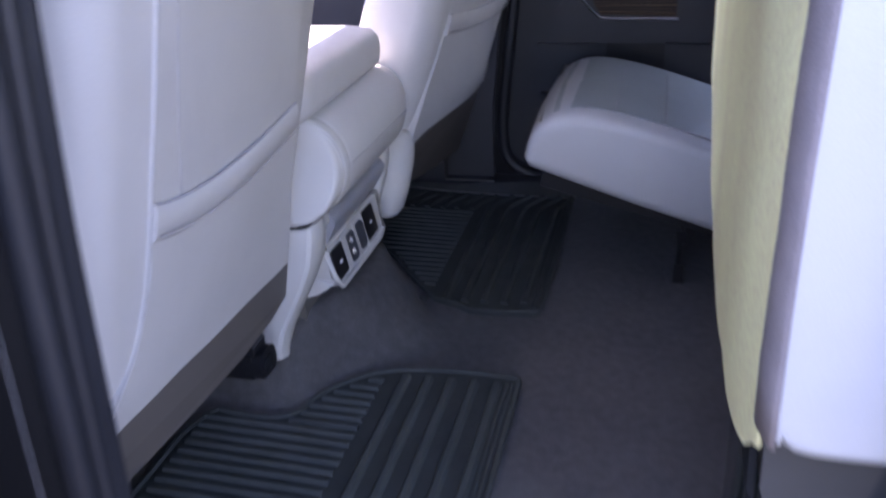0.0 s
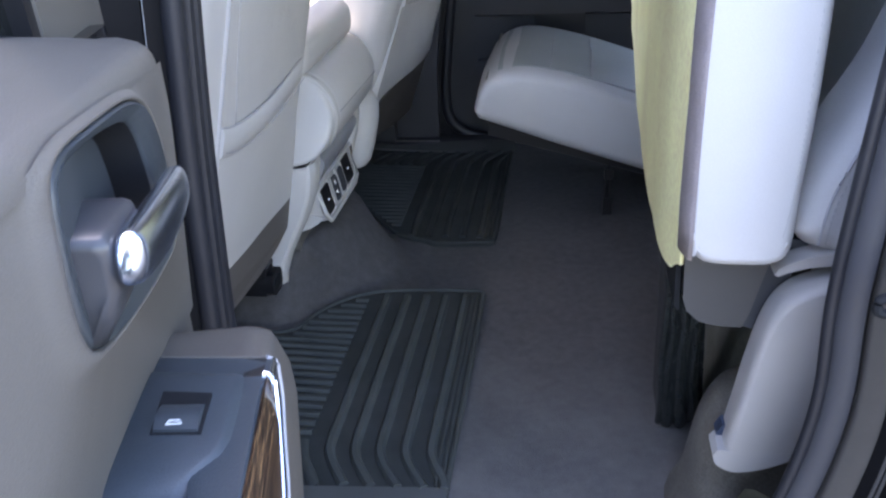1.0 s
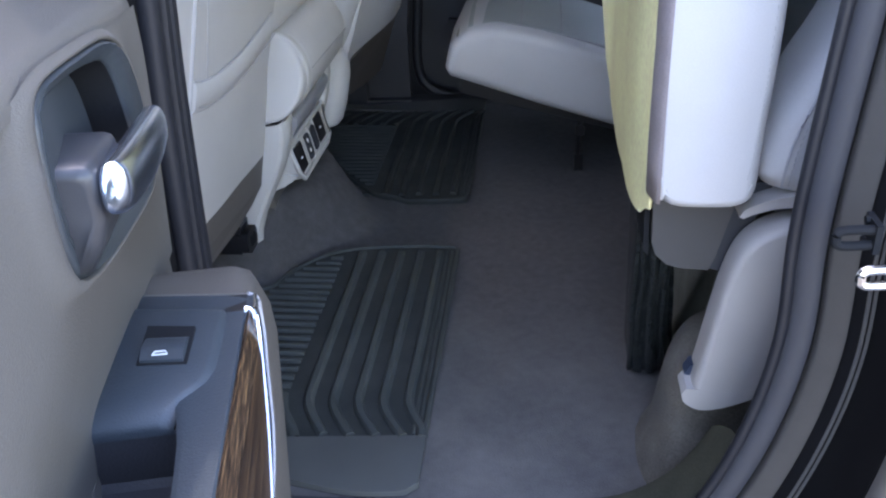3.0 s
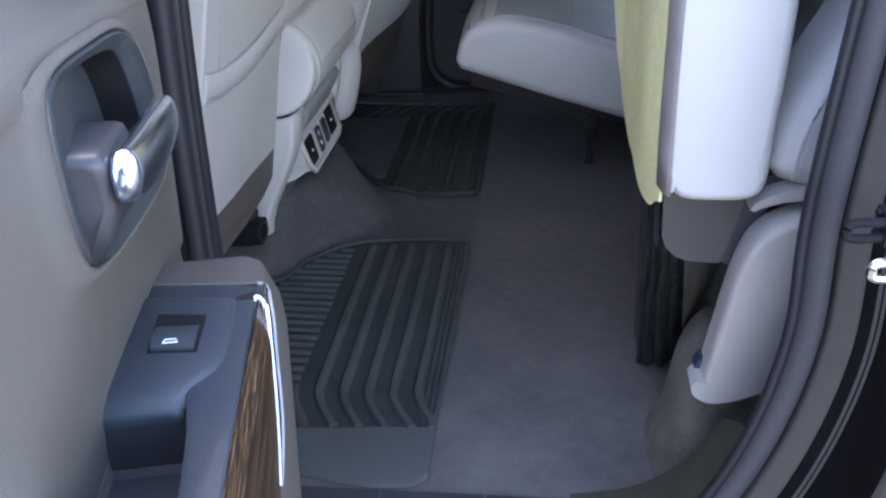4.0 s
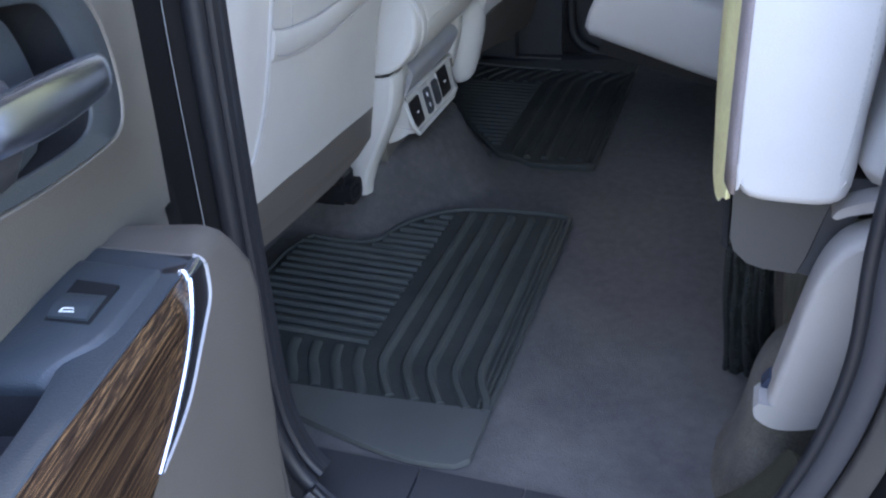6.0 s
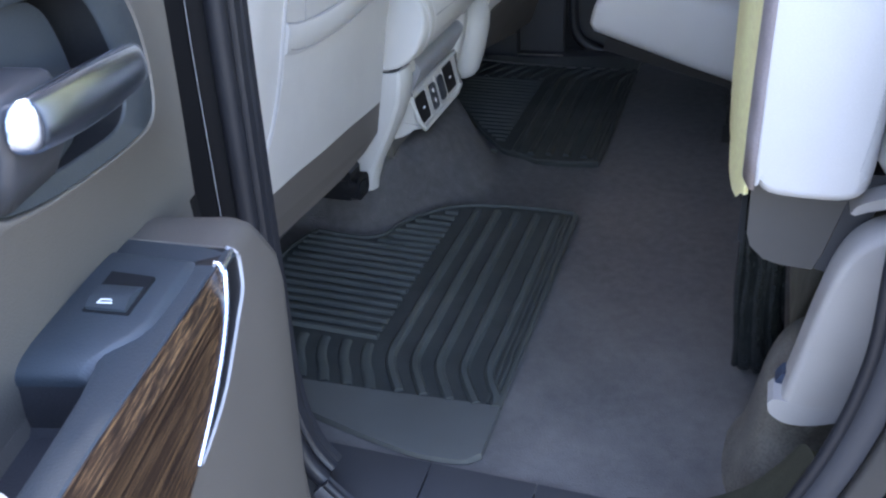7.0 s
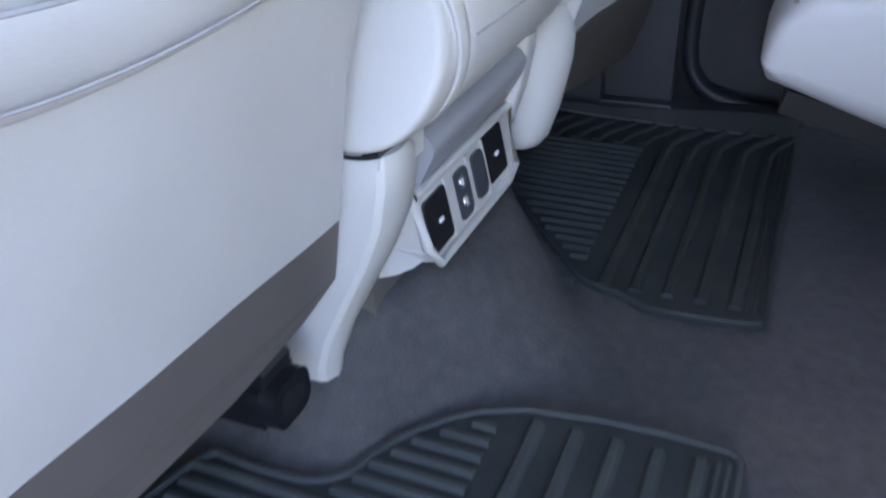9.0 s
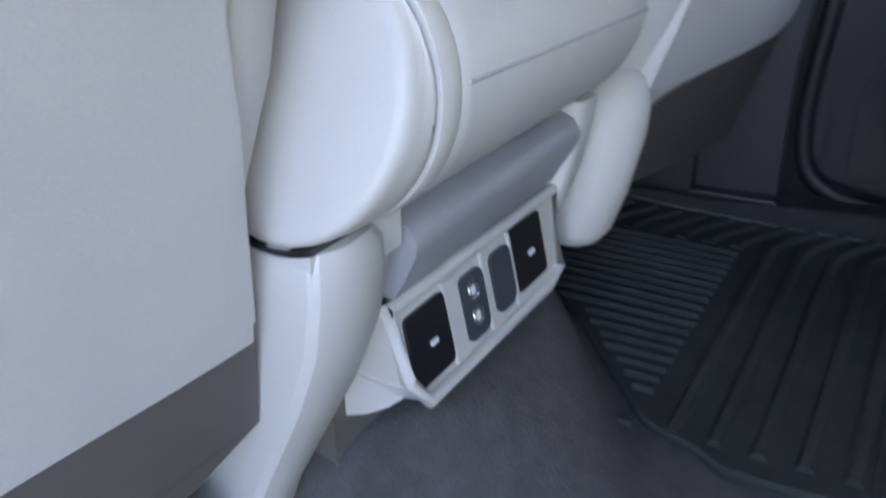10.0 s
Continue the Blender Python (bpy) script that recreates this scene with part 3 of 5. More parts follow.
    low = [(0.682, 0.290), (0.674, 0.289), (0.660, 0.287), (0.640, 0.285), (0.615, 0.283), (0.55, 0.279), (0.40, 0.272), (0.232, 0.262), (0.222, 0.20), (0.27, 0.186), (0.36, 0.180), (0.48, 0.188), (0.59, 0.199), (0.620, 0.202), (0.645, 0.206), (0.665, 0.211), (0.678, 0.217)]
    if s > 0:
        low = low[:9] + [(0.27, 0.175), (0.36, 0.160), (0.48, 0.150), (0.60, 0.145), (0.688, 0.145)]
    bm = loft([[(back_x(z, y) + o - corner(y), Y(y), z) for y, z in low] for o in (-0.07, 0.0035)])
    part("lower_trim", bevel_all(bm, 0.006, 2, 40), TRIM_LOWER, th, "taupe plastic lower trim")
    # recliner cover at the inner lower corner
    if s > 0:
        rings = []
        for z, y, w, d in ((0.150, 0.196, 0.036, 0.034), (0.154, 0.196, 0.050, 0.050), (0.165, 0.198, 0.060, 0.066), (0.20, 0.206, 0.072, 0.080), (0.25, 0.220, 0.080, 0.086), (0.280, 0.229, 0.078, 0.078), (0.300, 0.234, 0.062, 0.058), (0.309, 0.236, 0.040, 0.036)):
            rings.append([(-0.303 + 0.12 * (z - 0.2) + a, y + b, z) for a, b in rrect(d, w, min(d, w) / 2 - 0.002, 5)])
        part("recliner_cover", loft(rings), TRIM_LIGHT, th, "light plastic recliner cover", smooth=60)
    # cushion and its base
    rings = []
    for x, zt, inn in ((-0.90, 0.30, 0.05), (-0.86, 0.345, 0.02), (-0.7, 0.36, 0.0), (-0.5, 0.350, 0.0), (-0.35, 0.345, 0.01)):
        rings.append([(x, Y(0.455 + a), zt - 0.065 + b) for a, b in rrect(0.46 - 2 * inn, 0.13 - inn, 0.045, 5)])
    part("cushion", loft(rings), LEATHER, th)
    part("seat_base", box(-0.86, -0.40, min(Y(0.25), Y(0.66)), max(Y(0.25), Y(0.66)), 0.12, 0.215, 0.02), TRIM_DARK, th)
    for y in (0.297, 0.60):
        a, b = sorted((Y(y - 0.030), Y(y + 0.030)))
        end = -0.345 if y < 0.5 else -0.42
        rail = part("seat_rail", box(-0.88, end, a + 0.006, b - 0.006, 0.116, 0.152, 0.006), BLACK, th, "black steel seat rail")
        part("bracket", prism("xz", [(end - 0.075, 0.150), (end + 0.002, 0.150), (end + 0.004, 0.165), (end - 0.012, 0.186), (end - 0.05, 0.198)], a + 0.010, b - 0.012, 0.006), BLACK, rail)
        cap = bevel_all(loft([[(end + o, (a + b) / 2 + p, 0.134 + q) for p, q in rrect(0.050, 0.040, 0.014, 5)] for o in (-0.012, 0.014)]), 0.003, 2, 40)
        cap = part("end_cap", cap, BLACK, rail)
        part("rail_slot", loft([[(end + o, (a + b) / 2 + p, 0.134 + q) for p, q in rrect(0.030, 0.020, 0.008, 3)] for o in (0.0125, 0.0152)]), HOLLOW, rail)
        part("rail_foot", box(-0.86, -0.56, a + 0.008, b - 0.008, 0.0, 0.120, 0.003), BLACK, rail)
    return th


front_seat(-1, "light grey leather driver seat with a map pocket on its back")
front_seat(1, "light grey leather passenger seat beyond the console")


# ---- centre console ----
con = thing("centre_console", (-0.45, 0, 0.10), "light grey centre console with rear power outlets", "console")
bm = add_box(bmesh.new(), -1.05, -0.41, -0.212, 0.212, 0.05, 0.300)
add_box(bm, -0.412, -0.335, -0.150, 0.205, 0.05, 0.298)
add_box(bm, -0.62, -0.332, -0.19, 0.218, 0.298, 0.440)
bevel_all(bm, 0.008, 2)
part("body", bm, TRIM_TAUPE, con)
# near trim leg: a curved blade from the armrest's hinge to the floor
rings = []
for z, xo, y0, y1 in ((0.310, -0.2745, 0.146, 0.218), (0.300, -0.2725, 0.134, 0.2215), (0.285, -0.273, 0.130, 0.222), (0.25, -0.280, 0.127, 0.222), (0.21, -0.297, 0.130, 0.221), (0.17, -0.318, 0.139, 0.220), (0.13, -0.338, 0.150, 0.220), (0.095, -0.350, 0.161, 0.218), (0.078, -0.352, 0.168, 0.214)):
    ridge = y1 - 0.60 * (y1 - y0)
    rings.append([(xo - 0.11, -y1, z), (xo - 0.010, -y1, z), (xo - 0.004, -y1 + 0.003, z), (xo, -y1 + 0.012, z), (xo + 0.0015, -(y1 + ridge) / 2, z), (xo, -ridge - 0.004, z), (xo - 0.003, -ridge + 0.002, z), (xo - 0.020, -y0 - 0.004, z), (xo - 0.028, -y0, z), (xo - 0.11, -y0, z)])
part("trim_leg", bevel_all(loft(rings), 0.003, 2, 60), TRIM_LIGHT, con, "light plastic trim leg", smooth=24)
# short far leg beside the outlets
rings = []
for z, xo, y0, y1 in ((0.304, -0.275, 0.122, 0.158), (0.285, -0.276, 0.116, 0.156), (0.25, -0.281, 0.108, 0.146), (0.21, -0.292, 0.102, 0.134), (0.18, -0.305, 0.098, 0.122)):
    rings.append([(xo - 0.03 + a, (y0 + y1) / 2 + b, z) for a, b in rrect(0.06, y1 - y0, 0.010, 4)])
part("trim_leg", bevel_all(loft(rings), 0.003, 2, 60), TRIM_LIGHT, con, "short light plastic trim leg")
# round hinge cap of the armrest, a groove and a band beside it
cx, cz = -0.303, 0.382
prof = lambda r, y: [(cx + r * math.cos(2 * math.pi * k / 40), y, cz + r * 1.05 * math.sin(2 * math.pi * k / 40)) for k in range(40)]
lean_in = lambda ring: [(x, min(max(y, -0.1765), y + 0.34 * max(0.0, z - 0.312) * step(-0.176, -0.200, y)), z) for x, y, z in ring]
cap = part("hinge_cap", loft([lean_in(prof(r, y)) for r, y in ((0.040, -0.2226), (0.0605, -0.2222), (0.0645, -0.2212), (0.0668, -0.2190), (0.0683, -0.2150), (0.0688, -0.2090), (0.0700, -0.201), (0.0705, -0.192), (0.0705, -0.180), (0.0695, -0.1745))]), TRIM_LIGHT, con, "round light plastic hinge cap", smooth=60)
part("groove", loft([prof(0.0675, -0.1755), prof(0.0675, -0.169)]), BLACK, cap)
part("band", loft([prof(0.066, -0.172), prof(0.0710, -0.1712), prof(0.0722, -0.168), prof(0.0722, -0.156), prof(0.0710, -0.1525), prof(0.066, -0.152)]), TRIM_LIGHT, cap, smooth=60)
saddle = lambda r: [(cx + r * math.sin(a), cz - 1.05 * r * math.cos(a)) for a in np.linspace(radians(19), radians(-38), 16)]
part("groove", prism("xz", saddle(0.0690) + saddle(0.0722)[::-1], -0.2195, -0.150, 0), BLACK, con)
part("saddle", bevel_all(loft([[(x, y, z) for x, z in saddle(0.0718) + [(cx - 0.045, 0.285), (cx + 0.0225, 0.285)]] for y in (-0.2205, -0.140)]), 0.0015, 2, 50), TRIM_LIGHT, con, smooth=50)
# padded roll beside the cap
rings = []
for y, r in ((-0.156, 0.062), (-0.154, 0.068), (-0.150, 0.0708), (-0.14, 0.0715), (-0.07, 0.0718), (0.0, 0.0718), (0.07, 0.0716), (0.125, 0.071), (0.14, 0.068), (0.149, 0.061), (0.154, 0.050)):
    rings.append([(cx + r * math.cos(a) * (1.0 if math.cos(a) > 0 else 1.4), y, cz + r * 1.05 * math.sin(a)) for a in (2 * math.pi * k / 44 for k in range(44))])
roll = part("armrest_roll", loft(rings), LEATHER, con, smooth=60)
part("seam", tube([(cx + 0.0717, y, cz + 0.002 - 0.02 * (y + 0.148)) for y in np.linspace(-0.146, 0.128, 9)], 0.0013, 5), STITCH_SHADE, roll)
prof = lambda r, y: [(cx - 0.012 + r * math.cos(2 * math.pi * k / 32), y, cz + r * math.sin(2 * math.pi * k / 32)) for k in range(32)]
part("hinge_cap", loft([prof(r, y) for r, y in ((0.062, 0.150), (0.063, 0.185), (0.060, 0.200), (0.050, 0.208))]), TRIM_LIGHT, con, "round light plastic hinge cap", smooth=60)
# armrest lid in front of the roll
rings = []
for x, h, inn in ((-0.246, 0.030, 0.03), (-0.250, 0.050, 0.012), (-0.262, 0.066, 0.003), (-0.30, 0.072, 0.0), (-0.55, 0.072, 0.0), (-0.60, 0.06, 0.01), (-0.61, 0.03, 0.03)):
    rings.append([(x - 0.02, a - 0.034, 0.487 + b) for a, b in rrect(0.354 - 2 * inn, h, min(0.024, h / 2 - 0.001), 5)])
lid = part("armrest_lid", loft(rings), LEATHER, con)
part("piping", tube([(-0.2755, y, 0.462) for y in np.linspace(-0.13, 0.13, 7)], 0.0016, 5), STITCH_SHADE, lid)
# bin lip under the roll
bm = prism("xz", [(-0.330, 0.306), (-0.300, 0.300), (-0.282, 0.292), (-0.276, 0.283), (-0.277, 0.274), (-0.286, 0.256), (-0.294, 0.242), (-0.33, 0.242)], -0.131, 0.118, 0.004, 3)
part("bin_lip", bm, LIP, con, "slate plastic lip of the storage bin", smooth=60)
# outlet panel: a bezel that leans back, with recessed outlets
tilt = lambda y, v, o: (-0.2755 - 0.014 * v + o, y, 0.168 + 0.070 * v + o * 0.2)
outline = [(-0.139, 1.0), (-0.134, 0.30), (-0.118, -0.02), (0.070, -0.05), (0.096, 0.06), (0.106, 0.95)]
holes = [(-0.127, -0.080, 0.13, 0.84), (-0.060, -0.027, 0.12, 0.80), (-0.015, 0.016, 0.14, 0.80), (0.020, 0.072, 0.16, 0.88)]
bm = loft([[tilt(y, v, o) for y, v in outline] for o in (-0.05, -0.006)])
panel = part("outlet_panel", bevel_all(bm, 0.002, 1), TRIM_LIGHT, con)
rim_line = [tilt(y, v, -0.0055) for y, v in outline]
part("bezel", tube(rim_line, 0.0052, 10, closed=True), TRIM_LIGHT, panel)
for y, hw in ((-0.0700, 0.0085), (-0.0220, 0.0040), (0.0180, 0.0014)):
    bm = loft([[tilt(y - hw, 0.06, o), tilt(y + hw, 0.06, o), tilt(y + hw, 0.88, o), tilt(y - hw, 0.88, o)] for o in (-0.008, -0.0036)])
    part("divider", bevel_all(bm, 0.0015, 1), TRIM_LIGHT, panel)
for k, (y0, y1, v0, v1) in enumerate(holes):
    yc, vc = (y0 + y1) / 2, (v0 + v1) / 2
    rr = rrect(y1 - y0, (v1 - v0) * 0.08, 0.005 if k in (0, 3) else 0.009, 3)
    bm = loft([[tilt(yc + a, vc + b / 0.08, o) for a, b in rr] for o in (-0.007, -0.0035)])
    cover = part("outlet_cover", bevel_all(bm, 0.001, 1), (BLACK, SOCKET, SOCKET, BLACK)[k], panel, "slate socket plate" if k in (1, 2) else "glossy black outlet cover")
    if k in (0, 3):
        # glint on the outlet's tab, put in as a white spot
        bm = loft([[tilt(yc + 0.002 + a * 0.17, vc - 0.02 + b / 0.08 * 0.07, o) for a, b in rr] for o in (-0.0036, -0.0020)])
        part("tab_glint", bm, WHITE_MARK, cover)
    elif k == 1:
        for vv in (0.34, 0.62):
            ring = [tilt(yc + a, vv + b / 0.08, -0.0032) for a, b in rrect(0.012, 0.013, 0.003, 3)]
            part("usb_socket", tube(ring, 0.0007, 5, closed=True), STEEL, cover, "bright metal socket frame")
            part("tongue", loft([[tilt(yc + a, vv + b / 0.08, o) for a, b in rrect(0.005, 0.008, 0.001, 2)] for o in (-0.0036, -0.0030)]), WHITE_MARK, cover)
# skirt from the panel to the carpet
bm = loft([[(-0.288, y, 0.176), (-0.300, y, 0.165), (-0.318, y, 0.154), (-0.350, y, 0.142), (-0.40, y, 0.13), (-0.40, y, 0.20)] for y in (-0.136, -0.10, 0.05, 0.090)])
part("skirt", bevel_all(bm, 0.005, 3), TRIM_LIGHT, con, smooth=60)
# passenger-side blocks of the dash close the view between the seats
bm = prism("xz", [(-1.30, 0.30), (-1.16, 0.34), (-1.08, 0.52), (-1.14, 0.64), (-1.32, 0.66)], -0.78, 0.78, 0.03)
structure("wall_dash", bm, TRIM_DARK, "dark dashboard ahead of the front seats", "dashboard")


# ---- far side: pillar trim, sill, seals and door ----
bm = prism("xz", [(-0.60, -0.04), (-0.215, -0.04), (-0.215, 0.02), (-0.212, 0.20), (-0.19, 0.40), (-0.14, 0.75), (-0.11, 1.16), (-0.55, 1.16), (-0.56, 0.6)], 0.775, 0.84, 0.012)
structure("wall_far_post", bm, TRIM_DARK, "dark trim of the far door post", "wall")
bm = prism("yz", [(0.742, 0.006), (0.742, -0.05), (0.85, -0.05), (0.85, -0.01), (0.80, 0.012)], -0.45, 0.42, 0.004)
structure("trim_far_sill", bm, TRIM_DARK, "dark plastic sill plate of the far door", "trim")
bm = tube([(-0.45, 0.744, 0.009), (-0.21, 0.744, 0.009)], 0.0025, 6)
structure("trim_far_sill_edge", bm, TRIM_TAUPE, "pale edge of the far sill plate", "trim")
FAR = smooth_line([(-0.07, 1.12), (-0.13, 0.75), (-0.165, 0.45), (-0.19, 0.25), (-0.20, 0.12), (-0.185, 0.045), (-0.13, 0.005), (-0.03, -0.008), (0.15, -0.008), (0.27, 0.02), (0.33, 0.12), (0.38, 0.4), (0.42, 1.12)], 6)
structure("trim_far_seal", sweep(FAR, arc(-0.006, 0.802, 0.014)), RUBBER, "dark rubber seal of the far door", "trim")
structure("trim_far_carrier", sweep(FAR, [(0.006, 0.79), (0.04, 0.792), (0.04, 0.83), (0.006, 0.83)]), BLACK, "black lip of the far door opening", "trim")
structure("wall_far_belt_post", box(-0.43, -0.335, 0.738, 0.776, -0.05, 1.16, 0.008), TRIM_DARK, "dark belt housing on the far door post", "wall")
structure("wall_front_door_far", box(-1.30, -0.432, 0.705, 0.86, -0.06, 0.66, 0.02), TRIM_DARK, "dark inner panel of the far front door", "wall")
# unseen opaque panes at the windows, added to keep daylight out of the cab
TINT = material("opaque_tint", (0.012, 0.014, 0.014), 0.06, vary=0.05, bump=0.0)
structure("window_far", box(-0.34, 0.80, 0.885, 0.89, 0.655, 1.16, 0.001), TINT, "unseen opaque dark pane in the far rear door", "window")
structure("window_front_near", box(-1.30, -0.43, -0.79, -0.785, 0.745, 1.16, 0.001), TINT, "unseen opaque dark pane added in the near front door", "window")
structure("window_front_far", box(-1.30, -0.43, 0.785, 0.79, 0.655, 1.16, 0.001), TINT, "unseen opaque dark pane added in the far front door", "window")
structure("window_rear", box(0.825, 0.83, -0.62, 0.62, 0.72, 1.16, 0.001), TINT, "unseen opaque dark pane in the rear window of the cab", "window")
door_far = thing("far_rear_door", (0.1, 0.87, 0.0), "closed dark rear door with wood and chrome trim", "car door")
bm = prism("xz", [(-0.34, -0.04), (0.42, -0.04), (0.46, 0.4), (0.46, 0.66), (-0.34, 0.66)], 0.845, 0.93, 0.01)
part("shell", bm, TRIM_DARK, door_far)
bm = prism("xz", [(-0.165, 0.03), (0.36, 0.03), (0.40, 0.26), (0.40, 0.335), (-0.11, 0.335), (-0.15, 0.20)], 0.825, 0.85, 0.012)
part("lower_panel", bm, TRIM_DARK, door_far)
bm = prism("xz", [(-0.125, 0.055), (0.12, 0.055), (0.13, 0.22), (-0.10, 0.22), (-0.125, 0.17)], 0.80, 0.83, 0.012)
part("door_pocket", bm, TRIM_DARK, door_far, "moulded door pocket")
bm = prism("xz", [(-0.06, 0.345), (0.42, 0.345), (0.42, 0.46), (-0.03, 0.46), (-0.06, 0.42)], 0.79, 0.85, 0.014)
part("armrest", bm, TRIM_DARK, door_far)
bm = prism("xz", [(0.045, 0.412), (0.21, 0.407), (0.21, 0.448), (0.02, 0.455), (0.03, 0.43)], 0.782, 0.80, 0.003)
part("wood_trim", bm, WOOD, door_far, "striped dark wood trim")
part("chrome_strip", tube(smooth_line([(-0.02, 0.781, 0.47), (0.01, 0.780, 0.435), (0.035, 0.780, 0.412), (0.06, 0.780, 0.404), (0.215, 0.781, 0.402)], 5), 0.0035, 6), CHROME, door_far)
part("pull_well", box(0.055, 0.19, 0.815, 0.83, 0.24, 0.345, 0.006), BLACK, door_far)


# ---- rear bench, far part: cushion lowered ----
far = thing("rear_seat_cushion", (0.15, 0.47, 0.10), "light grey leather rear seat cushion folded down", "car seat")
ca, sa = math.cos(radians(-15)), math.sin(radians(-15))


def seat_pt(u, y, w):
    """u back along the cushion from its front lower edge, w up from its underside."""
    return (-0.043 + u * ca - w * sa, y, 0.240 + u * sa + w * ca)


rings = []
for y, inn in ((0.240, 0.022), (0.243, 0.010), (0.252, 0.003), (0.270, 0.0), (0.34, -0.003), (0.46, -0.006), (0.58, -0.003), (0.68, 0.0), (0.71, 0.012), (0.72, 0.03)):
    prof = smooth_line([(-0.012 + inn, 0.012), (-0.010 + inn, 0.055), (0.018 + inn, 0.098 - inn), (0.08, 0.124 - inn), (0.2, 0.130 - inn), (0.36, 0.120 - inn)], 4)
    prof += [(0.46, 0.11 - inn), (0.47, 0.05), (0.46, -0.030 + inn), (0.2, -0.018 + inn), (0.0 + inn, -0.004 + inn)]
    rings.append([seat_pt(u, y, w) for u, w in prof])
cushion = part("cushion", loft(rings), LEATHER, far, smooth=60)
part("piping", tube([seat_pt(-0.0015 + 0.02 * step(0.275, 0.25, y), y, 0.0775) for y in np.linspace(0.258, 0.70, 18)], 0.0028, 6), PIPING, cushion, "tan piping along the front edge")
rings = []
for y in np.linspace(0.288, 0.672, 15):
    inn = float(np.interp(y, (0.270, 0.34, 0.46, 0.58, 0.68), (0.0, -0.003, -0.006, -0.003, 0.0)))
    prof = smooth_line([(0.018 + inn, 0.0985 - inn), (0.08, 0.1245 - inn), (0.2, 0.1305 - inn), (0.36, 0.1205 - inn)], 6)
    rings.append([seat_pt(u, y, w + 0.0012) for u, w in prof] + [seat_pt(u, y, w - 0.006) for u, w in prof[::-1]])
part("seat_insert", loft(rings), LEATHER_DIM, cushion, "perforated grey leather insert", smooth=50)
crown = lambda y: 0.006 * math.sin(math.pi * (y - 0.27) / 0.38)
for u in (0.125, 0.215):
    part("seam", tube([seat_pt(u, y, (0.1298 if u < 0.2 else 0.1325) + crown(y)) for y in np.linspace(0.285, 0.645, 12)], 0.0016, 5), STITCH_SHADE, cushion)
part("seam", tube([seat_pt(u, 0.288, 0.1262 + 0.004 * math.sin(math.pi * (u - 0.03) / 0.36)) for u in np.linspace(0.11, 0.36, 10)], 0.002, 5), STITCH_SHADE, cushion)
part("underside", loft([[seat_pt(u, y, w) for u, y in ((0.03, 0.27), (0.45, 0.27), (0.45, 0.70), (0.03, 0.70))] for w in (-0.040, -0.012)]), BLACK, far, "black underside")
for y in (0.285, 0.66):
    leg = part("support_leg", tube([(0.245, y, 0.145), (0.24, y, 0.08), (0.238, y, 0.035)], 0.006, 8), BLACK, far, "black steel support leg")
    part("foot", box(0.230, 0.250, y - 0.007, y + 0.007, floor_height(0.24, y), 0.040, 0.004), BLACK, leg)
    part("bracket", box(0.231, 0.252, y - 0.008, y + 0.008, 0.085, 0.110, 0.003), BLACK, leg)
# backrest of the bench and the carpeted box under it
bench = thing("rear_bench", (0.55, 0.0, 0.16), "light grey leather rear backrest behind the cushions", "car seat")
for yc, width in ((-0.266, 0.828), (0.416, 0.528)):
    rings = []
    for z, x in ((0.26, 0.44), (0.32, 0.435), (0.6, 0.51), (0.95, 0.60), (1.02, 0.64)):
        rings.append([(x + 0.06 + a, yc + b, z) for a, b in rrect(0.12, width, 0.04, 4)])
    part("backrest", loft(rings), LEATHER_DIM, bench)
bm = prism("xz", [(0.40, 0.0), (0.80, 0.0), (0.80, 0.30), (0.44, 0.30)], -0.60, 0.74, 0.015)
structure("wall_under_seat", bm, UNDER, "olive grey carpeted step below the rear seat", "wall")


# ---- rear bench, near part: cushion folded up ----
near = thing("folded_seat_cushion", (0.31, -0.3, 0.33), "light grey leather rear cushion folded upright, cream felt underside", "car seat")
rings = []
for y, inn in ((-0.7384, 0.0125), (-0.7383, 0.0115), (-0.7375, 0.0085), (-0.735, 0.0045), (-0.730, 0.0015), (-0.720, 0.0), (-0.3, 0.0), (0.12, 0.0), (0.15, 0.012)):
    prof = [(0.266 + inn * 0.4, 0.985), (0.262 + inn * 0.4, 0.70), (0.264 + inn * 0.4, 0.45), (0.267 + inn * 0.5, 0.434 + inn), (0.280, 0.4195 + inn), (0.315, 0.4165 + inn), (0.347, 0.419 + inn), (0.362 - inn, 0.437 + inn), (0.364 - inn, 0.50), (0.368 - inn, 0.60), (0.366 - inn, 0.80), (0.352 - inn, 0.985)]
    prof = smooth_line(prof, 3)
    rings.append([(x, y, z) for x, z in prof])
cushion = part("cushion", loft(rings), LEATHER, near, smooth=60)


def stitches(parent, line, length=0.0045, r=0.0007):
    """A run of single stitches along a line, as one mesh."""
    bm = bmesh.new()
    for a, b_ in zip(line[::2], line[1::2]):
        a, b_ = Vector(a), Vector(b_)
        add_tube(bm, [a, a + (b_ - a).normalized() * length], r, 5)
    return tagged(part("stitching", bm, THREAD, parent), "pale stitches", "", "", "stuff")


stitches(cushion, smooth_line([(0.3500, -0.7379, 0.452), (0.3550, -0.7378, 0.50), (0.3570, -0.7378, 0.6), (0.3555, -0.7378, 0.8), (0.3435, -0.7378, 0.97)], 34), 0.0036, 0.0007)
part("crease", tube(smooth_line([(0.2665, -0.7372, 0.456), (0.2725, -0.7374, 0.437), (0.290, -0.7372, 0.4285), (0.320, -0.7372, 0.4265), (0.344, -0.7372, 0.4300), (0.356, -0.7366, 0.446)], 5), 0.0010, 5), LEATHER, cushion)
# felt backing: strip at the edge, cream sheet over the underside
n = 14
rings = []
